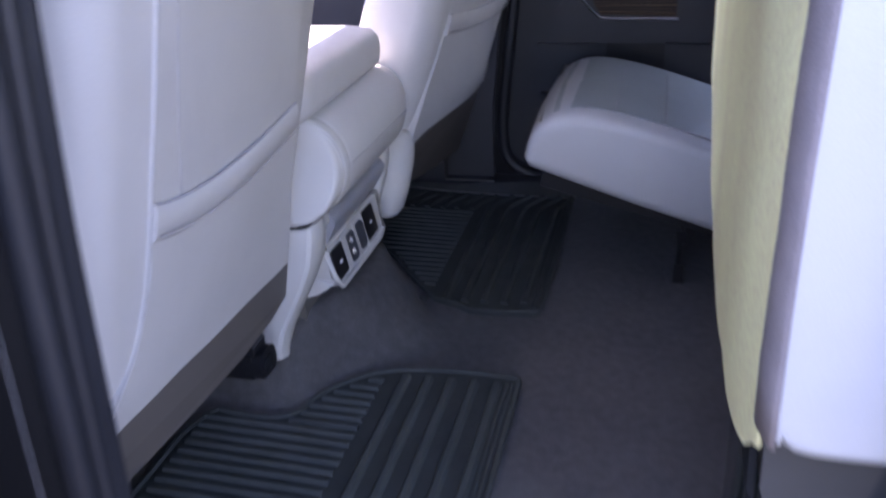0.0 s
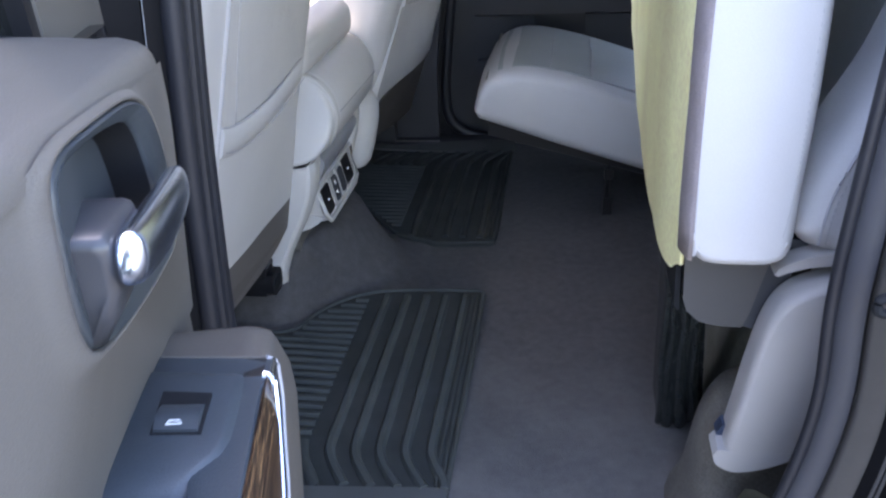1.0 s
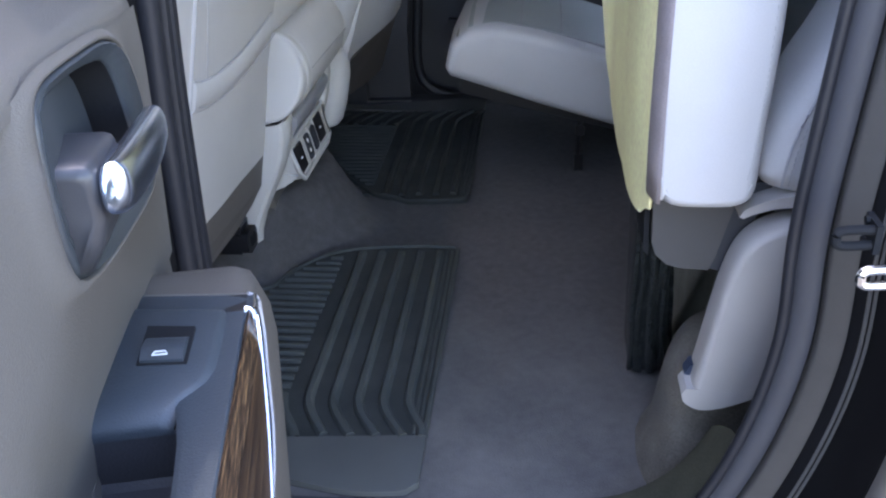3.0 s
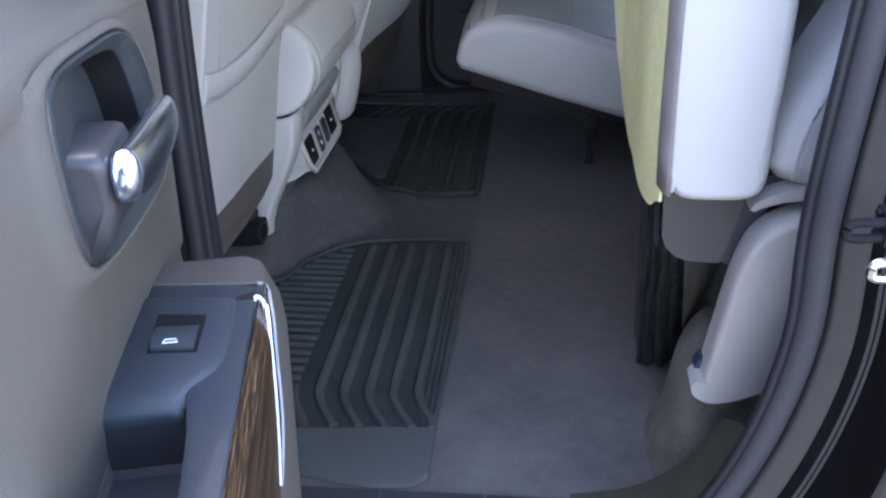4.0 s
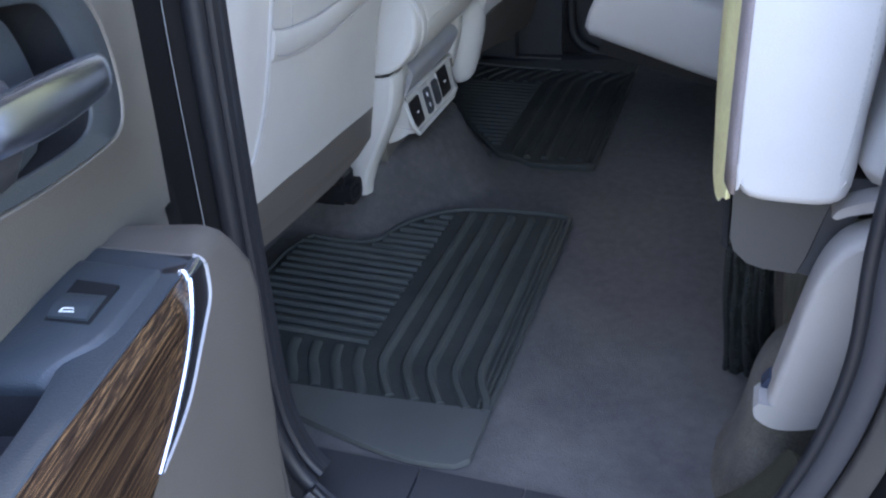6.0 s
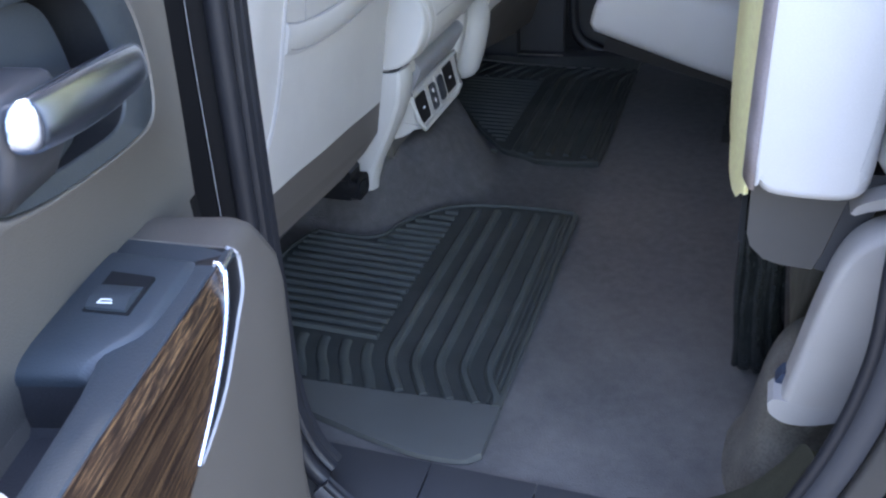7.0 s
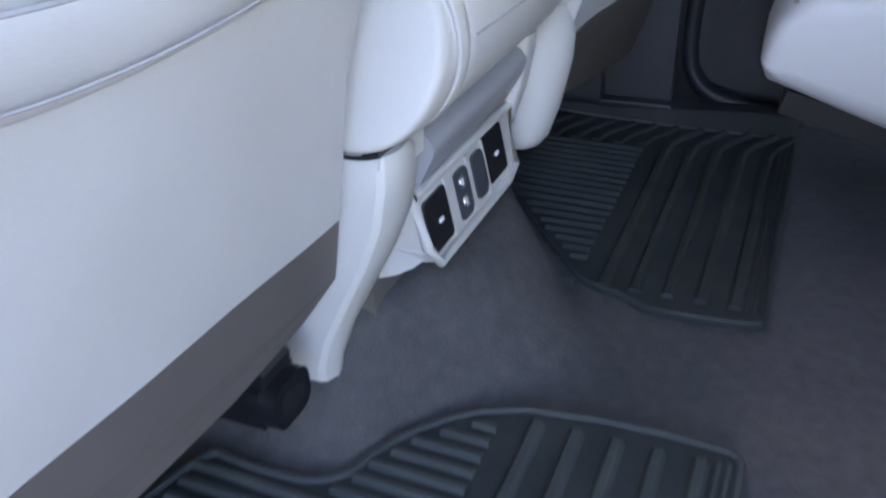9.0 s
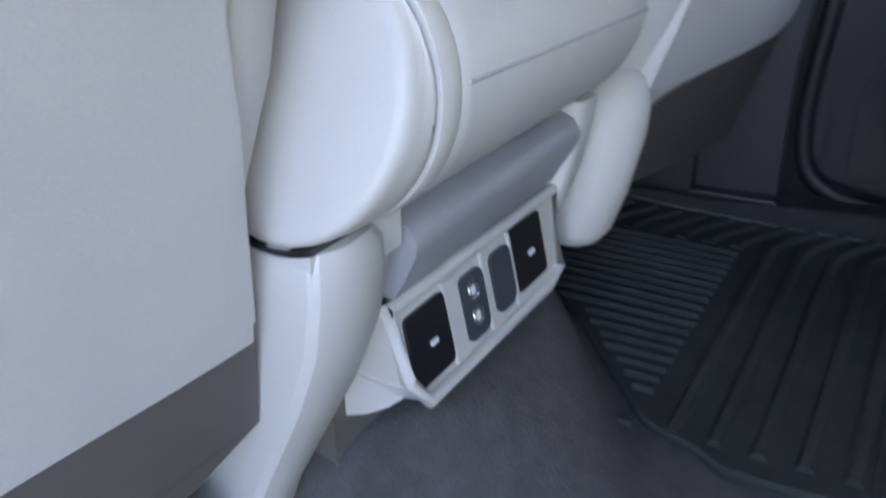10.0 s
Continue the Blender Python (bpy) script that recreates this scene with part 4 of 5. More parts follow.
for i in range(n + 1):
    z = 0.426 + (0.985 - 0.426) * i / n
    w = 0.002 * math.sin(9 * z)
    rings.append([(0.2690 + w, -0.733, z), (0.2685 + w, -0.7395, z), (0.2640 + w, -0.7375, z), (0.2585 + w, -0.715, z), (0.2550, -0.688, z), (0.2640, -0.688, z)])
part("edge_strip", loft(rings), STRIP, near, "brown felt edge strip", smooth=100)
edge_line = smooth_line([(0.2640, -0.708), (0.2605, -0.7125), (0.2570, -0.704), (0.2525, -0.687), (0.2475, -0.660), (0.2435, -0.620), (0.2400, -0.55), (0.2385, -0.45), (0.2390, -0.30), (0.245, -0.05), (0.250, 0.10)], 4) + [(0.2600, 0.10)]
rings = []
n = 30
for i in range(n + 1):
    f = i / n
    row = []
    for x, y in edge_line:
        inner = step(-0.700, -0.63, y)
        zb = 0.391 + 0.016 * step(-0.688, -0.712, y) + 0.22 * max(0.0, y + 0.66)
        z = zb + (0.985 - zb) * f
        bow = 0.004 * math.sin(math.pi * min(1, (z - 0.36) / 0.5)) * inner * step(0.1, 0.0, y)
        row.append((x - bow + 0.0022 * noise.noise((y * 14, z * 7, 2)) + 0.0008 * noise.noise((y * 50, z * 30, 6)), y + 0.004 * math.sin(7 * z + 1) * (1 - inner), z + 0.004 * noise.noise((y * 18, 1, 4)) * (1 - f)))
    rings.append(row)
backing = part("backing_sheet", loft(rings), BACKING, near, "cream felt backing", smooth=60)
# plastic hinge box under the cushion
bm = prism("xz", [(0.2655, 0.428), (0.2675, 0.360), (0.2720, 0.346), (0.285, 0.3335), (0.300, 0.3290), (0.3300, 0.327), (0.3360, 0.343), (0.3500, 0.405), (0.355, 0.432)], -0.702, -0.30, 0.005, 3)
part("hinge_box", bm, TRIM_BOX, near, "taupe plastic hinge box")
bm = prism("xz", [(0.348, 0.43), (0.3515, 0.405), (0.3385, 0.345), (0.3320, 0.326), (0.346, 0.322), (0.356, 0.335), (0.364, 0.365), (0.378, 0.400), (0.388, 0.43)], -0.697, -0.62, 0.004)
part("hinge_arm", bm, HINGE, near, "dark blue-grey hinge arm")
bm = prism("xz", [(0.2585, 0.42), (0.2600, 0.345), (0.2660, 0.338), (0.2640, 0.42)], -0.690, -0.32, 0.001)
part("side_edge", bm, HOLLOW, near)
near.matrix_basis = Matrix.Translation((0.012, 0, -0.008)) @ near.matrix_basis

# side bolster of the near backrest
bol = thing("backrest_bolster", (0.43, -0.66, 0.41), "light grey leather side bolster of the rear backrest", "car seat")
rings = []
for y, inn in ((-0.7222, 0.0215), (-0.722, 0.020), (-0.718, 0.010), (-0.708, 0.003), (-0.69, 0.0), (-0.62, 0.0)):
    prof = smooth_line([(0.376 + inn, 0.440), (0.388 + inn, 0.49), (0.412 + inn, 0.54), (0.442 + inn, 0.60), (0.477 + inn, 0.70), (0.555 + inn, 0.88), (0.598 + inn, 0.99)], 4)
    prof += [(0.66, 0.99), (0.56 - inn, 0.75), (0.47 - inn, 0.50), (0.455 - inn, 0.418 + inn), (0.42, 0.412 + inn), (0.388 + inn, 0.422 + inn)]
    rings.append([(x, y, z) for x, z in prof])
bolster = part("bolster", loft(rings), LEATHER, bol, smooth=60)
stitches(bolster, smooth_line([(0.406, -0.7235, 0.430), (0.413, -0.7240, 0.48), (0.438, -0.7240, 0.55), (0.480, -0.7240, 0.65), (0.556, -0.7240, 0.82)], 16))
part("seam", tube(smooth_line([(0.400, -0.7215, 0.428), (0.407, -0.723, 0.48), (0.432, -0.723, 0.55), (0.474, -0.723, 0.65), (0.55, -0.723, 0.82)], 5), 0.0016, 5), STITCH_SHADE, bol)

# light plastic hinge cover at the foot of the seat
cov = thing("hinge_cover", (0.37, -0.70, 0.14), "light grey plastic seat hinge cover on the carpet", "cover")
outer = smooth_line([(0.334, 0.166), (0.342, 0.215), (0.352, 0.280), (0.362, 0.330), (0.376, 0.361), (0.398, 0.378), (0.43, 0.387), (0.47, 0.389)], 4)
outline = outer + [(0.49, 0.38), (0.48, 0.27), (0.45, 0.178), (0.40, 0.170), (0.36, 0.164)]
rings = []
for y, k in ((-0.7523, 0.0090), (-0.7522, 0.0082), (-0.752, 0.0075), (-0.7505, 0.0040), (-0.747, 0.0012), (-0.741, 0.0), (-0.712, 0.0)):
    rings.append([(0.41 + (x - 0.41) * (1 - k / 0.075), y, 0.27 + (z - 0.27) * (1 - k / 0.125)) for x, z in outline])
part("shell", loft(rings), COVER, cov, smooth=50)
bm = prism("xz", smooth_line([(0.323, 0.170), (0.327, 0.157), (0.345, 0.147), (0.372, 0.151), (0.405, 0.166)], 4) + [(0.405, 0.178), (0.36, 0.172), (0.342, 0.176), (0.328, 0.177)], -0.7525, -0.718, 0.004, 3)
part("foot", bm, COVER, cov)
bm = prism("xz", [(0.329, 0.178), (0.334, 0.175), (0.341, 0.182), (0.342, 0.193), (0.335, 0.190)], -0.726, -0.708, 0.002)
part("clip", bm, BLUE_CLIP, cov, "blue-grey clip")
bm = prism("xz", smooth_line([(0.366, 0.388), (0.374, 0.398), (0.405, 0.410), (0.45, 0.414)], 4) + [(0.45, 0.402), (0.40, 0.397), (0.380, 0.391), (0.370, 0.386)], -0.735, -0.66, 0.004, 3)
part("flap", bm, COVER, cov)
cov.matrix_basis = Matrix.Translation((-0.003, 0.012, 0.007)) @ cov.matrix_basis

# black vinyl stowage sleeve that hangs under the cushion
bag = thing("stowage_sleeve", (0.30, -0.5, 0.01), "wrinkled black vinyl sleeve hanging to the carpet", "bag")
rings = []
for i in range(34):
    f = i / 33
    z = 0.006 + 0.345 * f
    yc = -0.440 - 0.14 * f
    x0 = 0.292 - 0.018 * f
    width = 0.062 - 0.020 * f
    row = []
    for k in range(29):
        v = k / 28
        pleat = 0.0105 * abs(math.sin(math.pi * (3.0 * v + 0.2 * math.sin(4 * f)))) ** 0.7 + 0.0042 * noise.noise((v * 7, f * 20, 5)) + 0.0035 * noise.noise((v * 3, f * 5, 9))
        row.append((x0 + width * v + 0.003 * noise.noise((f * 6, 2, 1)), yc - 0.036 + 0.012 * (2 * v - 1) ** 2 - pleat, z + 0.022 * v * v * (1 - f)))
    row += [(x0 + width, yc + 0.06, z + 0.022 * (1 - f)), (x0, yc + 0.06, z)]
    rings.append(row)
part("sleeve", loft(rings), VINYL, bag, smooth=50)
for x1, o in ((0.291, 0.0), (0.322, 0.002)):
    part("edge", tube([(x1 - 0.016 * f + 0.0015 * math.sin(9 * f + x1), -0.474 - o - 0.14 * f + 0.0015 * math.sin(17 * f), 0.010 + 0.335 * f) for f in np.linspace(0, 1, 18)], 0.0042, 6), VINYL, bag)


# ---- rear door of the driver's side, swung open ----
U, N = Vector((0.225, -0.9744, 0)), Vector((0.9744, 0.225, 0))
DOOR = Matrix(((U.x, N.x, 0, -0.2611), (U.y, N.y, 0, -0.8918), (0, 0, 1, -0.004), (0, 0, 0, 1)))
door = thing("rear_door", (0, 0, 0), "open rear door with taupe panel, chrome handle and armrest", "car door", m=DOOR)


def dpart(name, bm, mat, parent=door, label="", smooth=38):
    return part(name, bm, mat, parent, label, smooth, local=True)


dpart("shell", prism("xz", [(0.03, -0.20), (0.80, -0.20), (0.86, 0.10), (0.86, 0.70), (0.03, 0.70)], 0.0, 0.07, 0.012), PAINT_BLACK)
# the ledge along the panel's top: its front edge over the handle and its back edge at the window
ledge_front = lambda u: 0.7085 + 0.05 * (u - 0.194)
ledge_back = lambda u: float(np.interp(u, (0.12, 0.15, 0.20, 0.25, 0.30, 0.45, 0.84), (0.706, 0.716, 0.726, 0.732, 0.738, 0.748, 0.772)))
# inner panel with a rounded shoulder along its top, set back where the handle's dish goes in
rings = []
for u, inn in ((0.122, 0.020), (0.126, 0.008), (0.136, 0.0), (0.16, 0.0), (0.20, 0.0), (0.25, -0.001), (0.30, -0.002), (0.45, -0.002), (0.60, -0.002), (0.84, 0.0)):
    zt, zl = ledge_back(u), ledge_front(u)
    prof = [(0.05, -0.18), (0.150 - inn, -0.18), (0.158 - inn, 0.10), (0.160 - inn, 0.30), (0.150 - inn, 0.40), (0.128 - inn, 0.445), (0.1150 - inn, 0.470), (0.1150 - inn, 0.510), (0.085, 0.512), (0.085, zl - 0.020), (0.1285 - inn, zl - 0.016), (0.1282 - inn, zl - 0.011), (0.1268 - inn, zl - 0.006), (0.1238 - inn, zl - 0.0015), (0.1195 - inn, zl + 0.0018), (0.113 - inn, zl + 0.0040)]
    prof += [(0.100 - inn * 0.6, zl + 0.0040 + (zt - zl - 0.004) * 0.5), (0.085 - inn * 0.4, zt - inn * 0.3), (0.05, zt + 0.003 - inn * 0.3)]
    rings.append([(u, n_, z) for n_, z in prof])
dpart("inner_panel", loft(rings), TRIM_TAUPE, smooth=60)
# window frame and glass above the shoulder
dpart("window_frame", prism("xz", [(-0.012, 0.66), (0.118, 0.66), (0.150, 1.15), (0.03, 1.15)], 0.015, 0.058, 0.008), TRIM_TAUPE)
dpart("window_seal", tube(smooth_line([(0.125, 0.060, 0.704), (0.20, 0.060, 0.7235), (0.30, 0.060, 0.7345), (0.45, 0.060, 0.746), (0.84, 0.060, 0.772)], 4), 0.0055, 8), RUBBER)
dpart("window_pane", prism("xz", [(0.125, 0.66), (0.84, 0.66), (0.80, 1.14), (0.157, 1.14)], 0.040, 0.044, 0.0005), PRIVACY, label="dark tinted window pane")
dpart("window_channel", prism("xz", [(0.1185, 0.66), (0.131, 0.66), (0.163, 1.15), (0.1505, 1.15)], 0.025, 0.056, 0.003), BLACK)

# handle bezel: a raised frame round a deep hollow, with a plate over the hollow's rear part
bez = smooth_line([(0.212, 0.690), (0.240, 0.698), (0.284, 0.7025), (0.322, 0.7055), (0.343, 0.705), (0.354, 0.700), (0.360, 0.688), (0.363, 0.671), (0.366, 0.645), (0.363, 0.626), (0.351, 0.6135), (0.315, 0.605),
                   (0.261, 0.598), (0.223, 0.595), (0.203, 0.5955), (0.191, 0.602), (0.185, 0.617), (0.183, 0.637), (0.186, 0.660), (0.196, 0.679)], 2, closed=True)
gap = smooth_line([(0.238, 0.6865), (0.260, 0.692), (0.290, 0.6965), (0.322, 0.699), (0.340, 0.698), (0.350, 0.692), (0.355, 0.680), (0.3575, 0.665), (0.3585, 0.648), (0.354, 0.635), (0.340, 0.625), (0.308, 0.6155),
                   (0.275, 0.611), (0.250, 0.6085), (0.234, 0.609), (0.224, 0.6135), (0.2185, 0.623), (0.217, 0.642), (0.222, 0.662), (0.228, 0.676)], 2, closed=True)
cu, cz = 0.280, 0.650


def dish_flat(k):
    return [(cu + (u - cu) * k, cz + (z - cz) * k) for u, z in bez]


def dish(k, n_):
    return [(u, n_ - 0.0020 * step(0.31, 0.355, u), z) for u, z in dish_flat(k)]


def hollow(k, n_):
    return [(cu + (u - cu) * k, n_, cz + (z - cz) * k) for u, z in gap]


bezel = dpart("handle_bezel", loft([dish(1.0, 0.112), dish(1.0, 0.1312), dish(0.985, 0.1342), dish(0.965, 0.1354), hollow(1.03, 0.1333), hollow(1.008, 0.1328), hollow(1.0, 0.1318), hollow(0.998, 0.1300)], cap=False), BEZEL, label="slate plastic handle bezel", smooth=50)
# black lining: the shade inside the hollow put into the colour
dpart("cavity", loft([hollow(0.999, 0.1312), hollow(0.985, 0.118), hollow(0.955, 0.090), hollow(0.5, 0.0895), hollow(0.02, 0.0895)], cap=False), HOLLOW, bezel, "hollow behind the lever, its shade coloured black")
plate = smooth_line([(0.240, 0.630), (0.241, 0.650), (0.245, 0.668), (0.251, 0.681), (0.262, 0.689)], 4) + [(0.285, 0.6955), (0.320, 0.6995), (0.342, 0.7005), (0.352, 0.697), (0.358, 0.683), (0.362, 0.660), (0.361, 0.640), (0.354, 0.626), (0.335, 0.619), (0.305, 0.614), (0.262, 0.612)]
bm = loft([[(u, n_ + 0.0160 * step(0.25, 0.335, u), z) for u, z in plate] for n_ in (0.0935, 0.118)])
dpart("dish_plate", bevel_all(bm, 0.003, 3, 40), BEZEL, bezel)
# skin of the panel round the bezel
u0, u1, z0, z1 = 0.128, 0.838, 0.508, 0.707
reach = []
for u, z in dish_flat(1.004):
    du, dz = u - cu, z - cz
    k = min(((u1 if du > 0 else u0) - cu) / du if abs(du) > 1e-9 else 99, ((z1 if dz > 0 else z0) - cz) / dz if abs(dz) > 1e-9 else 99)
    reach.append((cu + du * k, cz + dz * k))
for u in (u0, u1):
    for z in (z0, z1):
        near_i = min(range(len(reach)), key=lambda i: math.hypot(reach[i][0] - u, reach[i][1] - z))
        reach[near_i] = (u, z)
reach = [(u, ledge_front(u) - 0.013 if z > z1 - 1e-6 else z) for u, z in reach]
wide = lambda k: [(cu + (u - cu) * (1 + (k - 1) * (1 + 2.5 * step(0.335, 0.366, u))), cz + (z - cz) * k) for u, z in bez]
blend = lambda k, n_: [(u, n_ - 0.0010 * step(0.35, 0.40, u), min(z, ledge_front(u) - 0.0005)) for u, z in wide(k)]
rings = [blend(1.004, 0.104), blend(1.004, 0.1320), blend(1.012, 0.1338), blend(1.03, 0.1343), blend(1.05, 0.1337), blend(1.075, 0.1322), [(u, n_ if z < ledge_front(u) - 0.012 else 0.1310, z) for u, n_, z in blend(1.11, 0.1292)], [(u, float(np.interp(z, (0.508, 0.575, 0.66), (0.1165, 0.1225, 0.1290))), z) for u, z in reach]]
dpart("panel_skin", loft(rings, cap=False), TRIM_TAUPE, smooth=60)
# lever with its block
rings = []
for u, inn in ((0.306, 0.004), (0.308, 0.001), (0.312, 0.0), (0.340, 0.0), (0.3535, 0.0), (0.3560, 0.0012), (0.3575, 0.0035), (0.3578, 0.0055)):
    low = 0.014 * step(0.352, 0.358, u)  # the front face runs down into the bezel
    rings.append([(u, 0.106, 0.618), (u, 0.137 - inn, 0.618 + 0.4 * inn), (u + low * 0.2, 0.1465 - inn, 0.633 + inn), (u, 0.1500 - inn, 0.646), (u, 0.1500 - inn, 0.6665 - inn), (u, 0.1488 - inn, 0.6700 - inn), (u, 0.1455 - inn, 0.6715 - inn), (u, 0.106, 0.6735 - inn)])
dpart("handle_block", loft(rings), SATIN, bezel, "satin silver lever root", smooth=60)
lever = []
power = lambda v, e: math.copysign(abs(v) ** e, v)
for f in (0, 0.002, 0.008, 0.020, 0.045, 0.08, 0.12, 0.17, 0.25, 0.35, 0.45, 0.55, 0.65, 0.75, 0.85, 0.92, 0.97, 0.99, 1):
    end = float(np.interp(f, (0, 0.002, 0.008, 0.020, 0.045, 0.08, 0.95, 0.98, 1), (0.28, 0.46, 0.64, 0.79, 0.93, 1.0, 1.0, 0.88, 0.62)))
    c = (0.3600 - 0.1370 * f, 0.1555 - 0.0060 * f + 0.003 * math.sin(math.pi * f), 0.6590 - 0.0150 * f)
    h, w = (0.0120 + 0.0022 * math.sin(math.pi * min(1.0, f * 1.1))) * end, (0.0080 - 0.0012 * f) * end * float(np.interp(f, (0, 0.06, 0.2), (0.60, 0.80, 1.0)))
    # the near end is cut aslant, its upper corner set back
    lever.append([(c[0] - (0.003 * (1 + math.sin(a)) + 0.0035 * power(math.cos(a), 0.7)) * (1 - step(0.0, 0.12, f)), c[1] + w * power(math.cos(a), 0.7), c[2] + h * power(math.sin(a), 0.85)) for a in (2 * math.pi * k / 24 for k in range(24))])
handle = dpart("door_handle", loft(lever), CHROME, label="polished chrome door lever")

# armrest block with rounded front end; hollow behind the switches for the pull cup
rings = []
for u, inn, drop, zi in ((0.194, 0.018, 0.022, 0), (0.1955, 0.008, 0.011, 0), (0.201, 0.001, 0.005, 0), (0.212, -0.002, 0.002, 0), (0.25, -0.003, -0.001, 0), (0.268, -0.004, -0.0018, 0), (0.270, -0.004, -0.002, 0.525), (0.30, -0.005, -0.003, 0.525), (0.366, -0.007, -0.006, 0.515), (0.3662, -0.007, -0.006, 0.47), (0.45, -0.008, -0.010, 0.47), (0.80, -0.008, -0.02, 0.47)):
    zt = 0.534 - drop
    za = zi or zt
    prof = [(0.09, za - 0.02), (0.09, za), (0.1695, za), (0.170, zt), (0.176 - inn, zt - 0.001), (0.184 - inn, zt - 0.006), (0.1855 - inn, zt - 0.018), (0.1885 - inn, zt - 0.045), (0.1900 - inn, zt - 0.07), (0.1840 - inn, zt - 0.15), (0.176 - inn, zt - 0.25), (0.165 - inn * 0.5, 0.05), (0.15, -0.10), (0.09, -0.10)]
    rings.append([(u - 0.028 * step(0.532, 0.486, z) * (1 - step(0.222, 0.32, u)), n_, z) for n_, z in prof])
dpart("armrest", loft(rings), ARMREST, smooth=50)
# outer rail and raised switch plateau that sinks into the pull cup
skew = lambda u, n_: u + 0.2 * (n_ - 0.150) * (1 - step(0.28, 0.36, u))  # the front edges run aslant
rail = [(0.2440, 0.5330), (0.2455, 0.5355), (0.26, 0.5366), (0.30, 0.5380), (0.36, 0.5415), (0.44, 0.5465), (0.60, 0.552)]
inner_edge = lambda u: float(np.interp(u, (0.30, 0.36, 0.39, 0.43, 0.60), (0.112, 0.160, 0.166, 0.170, 0.176)))
rings = [[(skew(p[0], p[1]), p[1], p[2]) for p in ring] for ring in [[(u, inner_edge(u), z - 0.03), (u, inner_edge(u), z - 0.001), (u, inner_edge(u) + 0.002, z), (u, max(0.170, inner_edge(u) + 0.003), z + 0.0005), (u, 0.1870 + 0.008 * max(0, u - 0.26) + 0.005 * (1 - step(0.262, 0.272, u)), z + 0.0005), (u, 0.1888 + 0.010 * max(0, u - 0.26) + 0.005 * (1 - step(0.262, 0.272, u)), z - 0.002), (u, 0.178, z - 0.03)] for u, z in smooth_line(rail, 4)]]
dpart("armrest_rail", loft(rings), TRIM_MID, smooth=45)
plateau = [(0.259, 0.530), (0.264, 0.5375), (0.272, 0.5405), (0.30, 0.5425), (0.345, 0.5440), (0.357, 0.5437), (0.365, 0.5423), (0.3700, 0.5398), (0.3722, 0.5372), (0.3728, 0.5345)]
rings = []
for u, z in smooth_line(plateau, 3):
    edge = 0.1725 - 0.022 * step(0.335, 0.378, u)
    zb = 0.49 if u < 0.362 else z - 0.003
    rings.append([(u, 0.106, zb), (u, 0.106, z - 0.002), (u, 0.110, z), (u, edge, z), (u, edge + 0.0025, z - 0.0008), (u, edge + 0.0060, max(zb, z - 0.0045)), (u, edge + 0.0085, max(zb, z - 0.0075)), (u, edge + 0.0085, zb)])
rings = [[(skew(p[0], p[1]), p[1], p[2]) for p in ring] for ring in rings]
sw = dpart("switch_panel", loft(rings), TRIM_MID, label="slate plastic switch panel", smooth=32)
cup = dpart("pull_cup", prism("xz", [(0.3600, 0.5322), (0.3708, 0.5322), (0.3718, 0.5312), (0.3722, 0.5035), (0.3755, 0.4998), (0.45, 0.4985), (0.45, 0.471), (0.3600, 0.471)], 0.105, 0.1640, 0.0008), TRIM_DARK, label="dark pull cup")
dpart("cup_seam", box(0.3605, 0.3700, 0.107, 0.160, 0.5300, 0.5365, 0.0004), HOLLOW, cup)
# window switch; the shade of its sunk square is a flush black block
recess = bevel_all(loft([[(u, n_, z) for u, n_ in ((0.2885, 0.1345), (0.2945, 0.1625), (0.3305, 0.1625), (0.3265, 0.1350))] for z in (0.5360, 0.5442)]), 0.0010, 1)
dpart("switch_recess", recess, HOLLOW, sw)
prof = smooth_line([(0.2985, 0.5390), (0.3040, 0.5438), (0.3105, 0.5469), (0.320, 0.5482), (0.3285, 0.5460)], 4)
bm = loft([[(u - 0.003, 0.1368, z), (u, 0.1605, z), (u, 0.1605, 0.536), (u - 0.003, 0.1368, 0.536)] for u, z in prof])
btn = dpart("window_switch", bevel_all(bm, 0.0008, 1, 50), TRIM_MID, sw)
mark = [(0.3222, 0.1452), (0.3224, 0.1508), (0.3248, 0.1522), (0.3246, 0.1438)]
dpart("switch_mark", tube([(u, n_, 0.5484 - 0.0008 * (u - 0.3225) / 0.004) for u, n_ in mark], 0.0005, 5, closed=True), WHITE_MARK, btn, "white printed window mark")
# wood strip with its chrome frame on the armrest's flank
strip = smooth_line([(0.2720, 0.1880, 0.5375), (0.2725, 0.1912, 0.5370), (0.2745, 0.1935, 0.5340), (0.2780, 0.1942, 0.5260), (0.284, 0.1945, 0.516), (0.297, 0.1955, 0.5065), (0.3135, 0.1968, 0.4975), (0.339, 0.1985, 0.4870), (0.370, 0.2000, 0.4765)], 5)
lip = smooth_line([(0.2515, 0.1875, 0.5362), (0.2495, 0.1925, 0.5310), (0.2500, 0.1930, 0.5220), (0.2565, 0.1938, 0.5090), (0.274, 0.1950, 0.5005), (0.293, 0.1968, 0.4935), (0.318, 0.1990, 0.4845), (0.343, 0.2000, 0.4790), (0.367, 0.2003, 0.4755)], 5)
rings = []
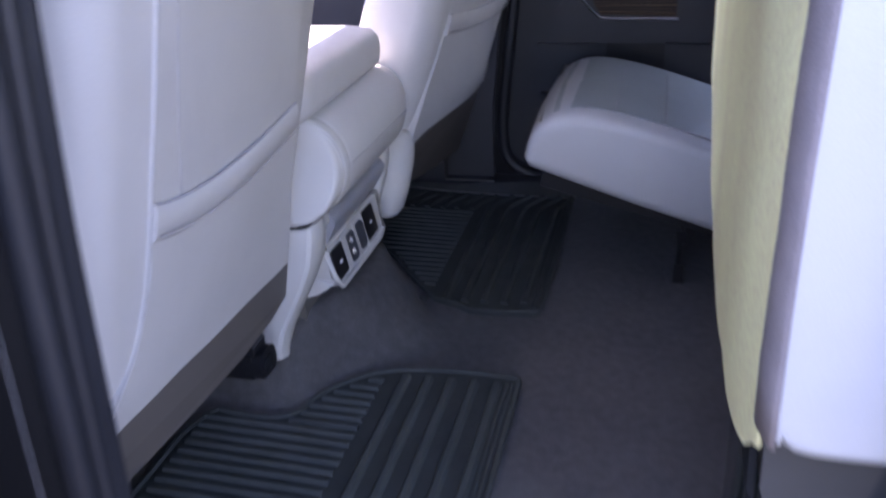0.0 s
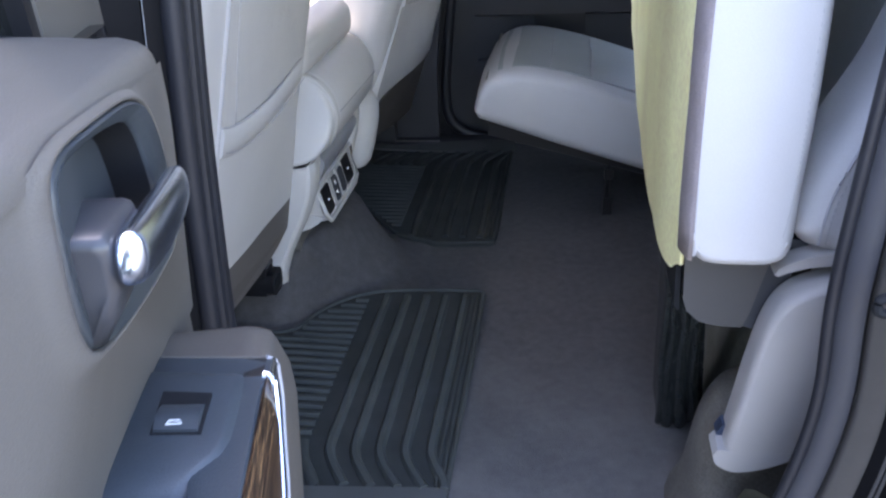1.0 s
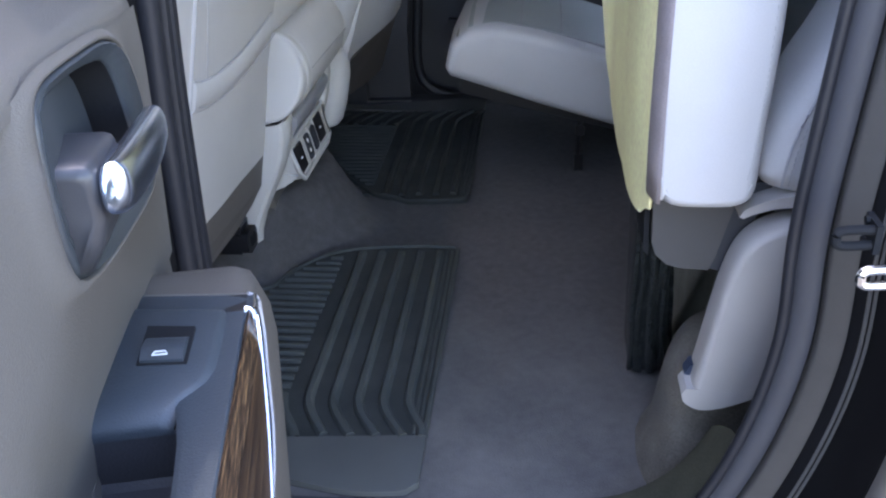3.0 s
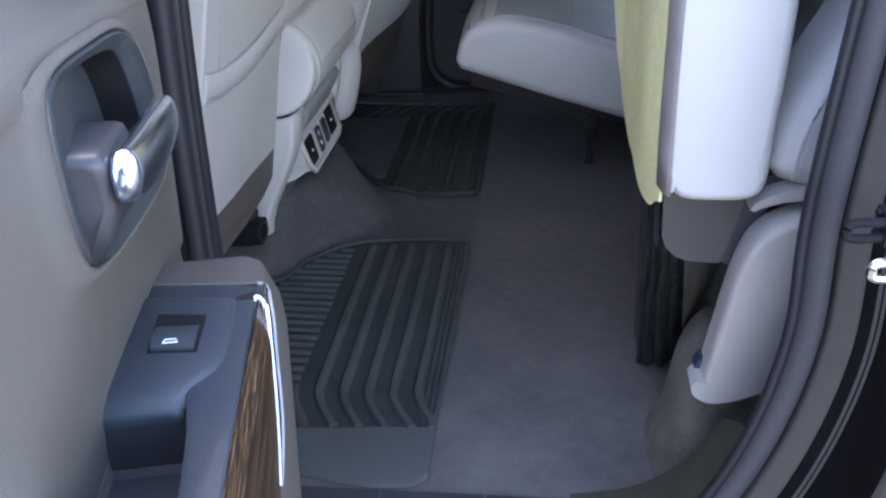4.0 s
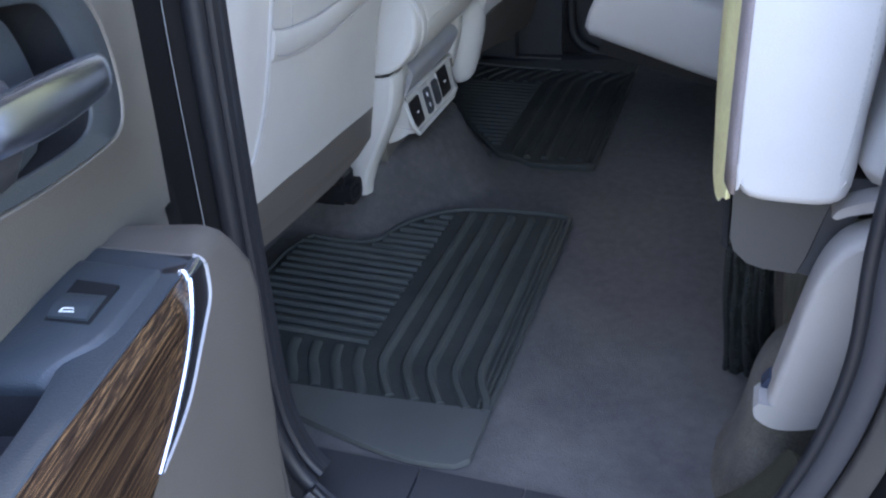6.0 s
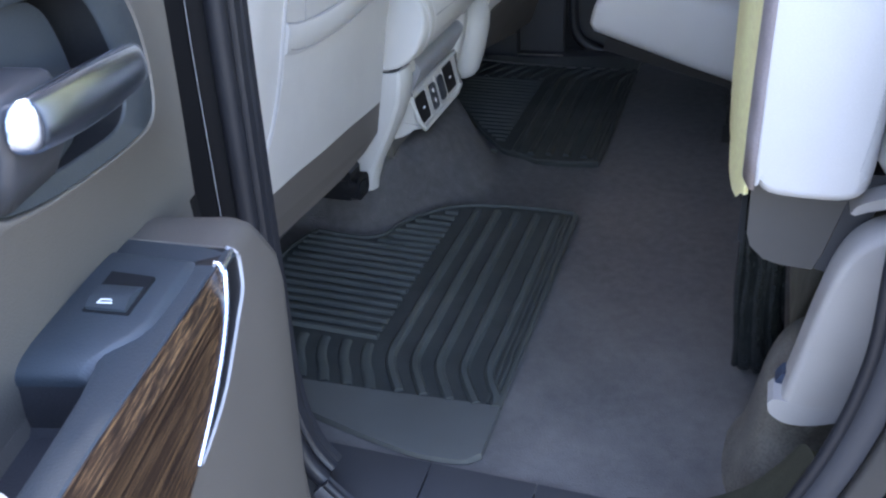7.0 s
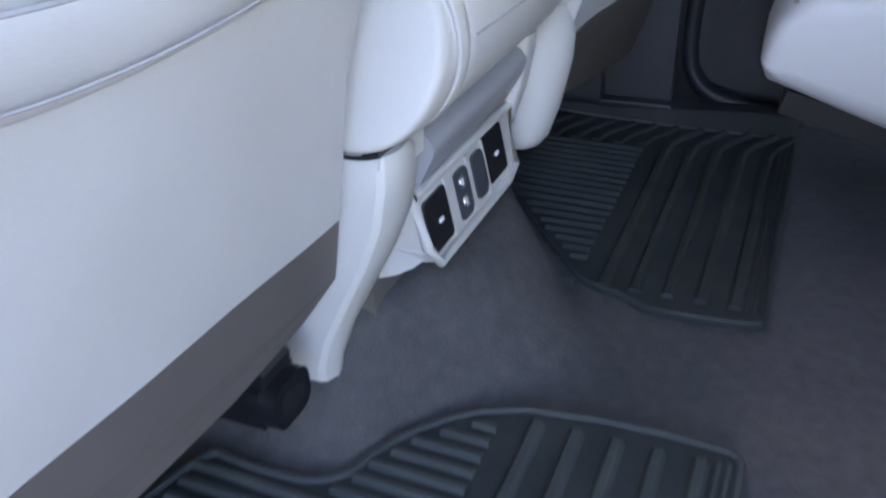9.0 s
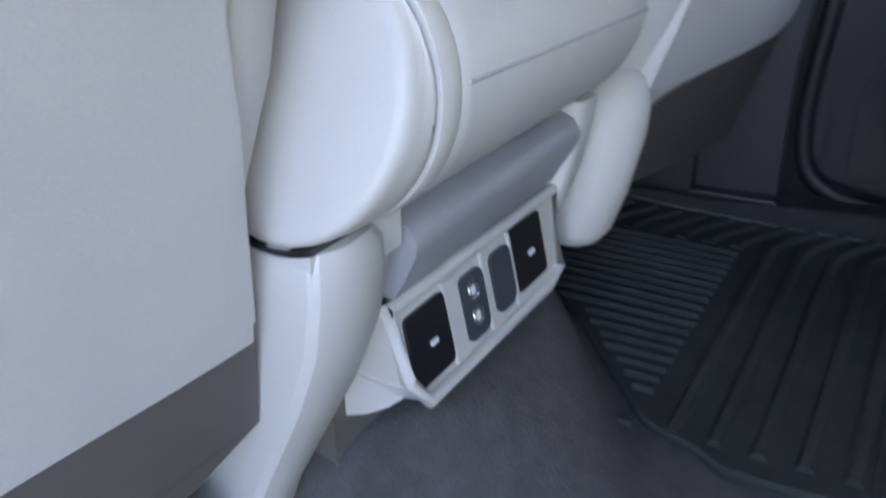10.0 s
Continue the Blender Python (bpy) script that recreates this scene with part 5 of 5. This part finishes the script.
for u, nl, zl in strip[8:] + [(0.42, 0.2015, 0.463), (0.60, 0.204, 0.43)]:
    zt = max(zl + 0.004, float(np.interp(u, [p[0] for p in rail], [p[1] for p in rail])))
    drop = min(0.010, 0.4 * (zt - zl))
    face = 0.1905 + 0.0055 * step(0.275, 0.30, u)
    rings.append([(u, 0.1860, zt - 0.006), (u, 0.1893, zt - 0.0004), (u, 0.1905, zt), (u, min(face, nl) + 0.0005, zt - drop), (u, 0.5 * (face + nl) + 0.0010, 0.5 * (zt - drop + zl)), (u, nl, zl), (u, nl - 0.02, zl - 0.004)])
dpart("wood_trim", loft(rings), WOOD, label="streaked dark brown wood trim", smooth=24)
dpart("trim_gap", loft([[a, b_, (b_[0], b_[1] - 0.012, b_[2]), (a[0], a[1] - 0.012, a[2])] for a, b_ in zip(strip, lip)]), BLACK, label="black channel beside the chrome", smooth=60)
dpart("chrome_strip", tube(strip, lambda f: 0.0025 * (1 - 0.40 * f), 8), CHROME, label="bright chrome trim strip")
dpart("chrome_link", tube([(0.2545, 0.1922, 0.5365), (0.262, 0.1930, 0.5368), (0.2735, 0.1928, 0.5360)], 0.0014, 8), CHROME)
dpart("trim_border", tube(lip, lambda f: 0.0018 * (1 - 0.4 * f), 8), LIP, label="slate border beside the chrome")
dpart("panel_edge", tube(smooth_line([(0.2372, 0.114, 0.5350), (0.2440, 0.150, 0.5354), (0.2495, 0.178, 0.5358), (0.2515, 0.1875, 0.5360)], 5), 0.0008, 6), TRIM_TAUPE, label="pale edge of the switch panel")
# pale padded armrest top behind the cup
rings = []
for u, inn in ((0.440, 0.026), (0.445, 0.013), (0.456, 0.004), (0.48, 0.0), (0.78, 0.0)):
    rings.append([(u + 0.02 * step(0.10, 0.18, 0.143 + a), 0.136 + a, 0.545 + b) for a, b in rrect(0.10 - inn, 0.05 - inn, 0.0115, 4)])
dpart("armrest_pad", loft(rings), LEATHER, label="light grey padded armrest top")
# speaker grille low on the panel
bm = bmesh.new()
for i in range(9):
    for j in range(6):
        c = (0.235 + 0.012 * i + 0.006 * (j % 2), 0.166 - 0.0006 * j, 0.235 - 0.011 * j)
        add_tube(bm, [(c[0], c[1] - 0.004, c[2]), (c[0], c[1] + 0.0015, c[2])], 0.0042, 6)
dpart("speaker_grille", bm, TRIM_DARK, label="perforated speaker grille")
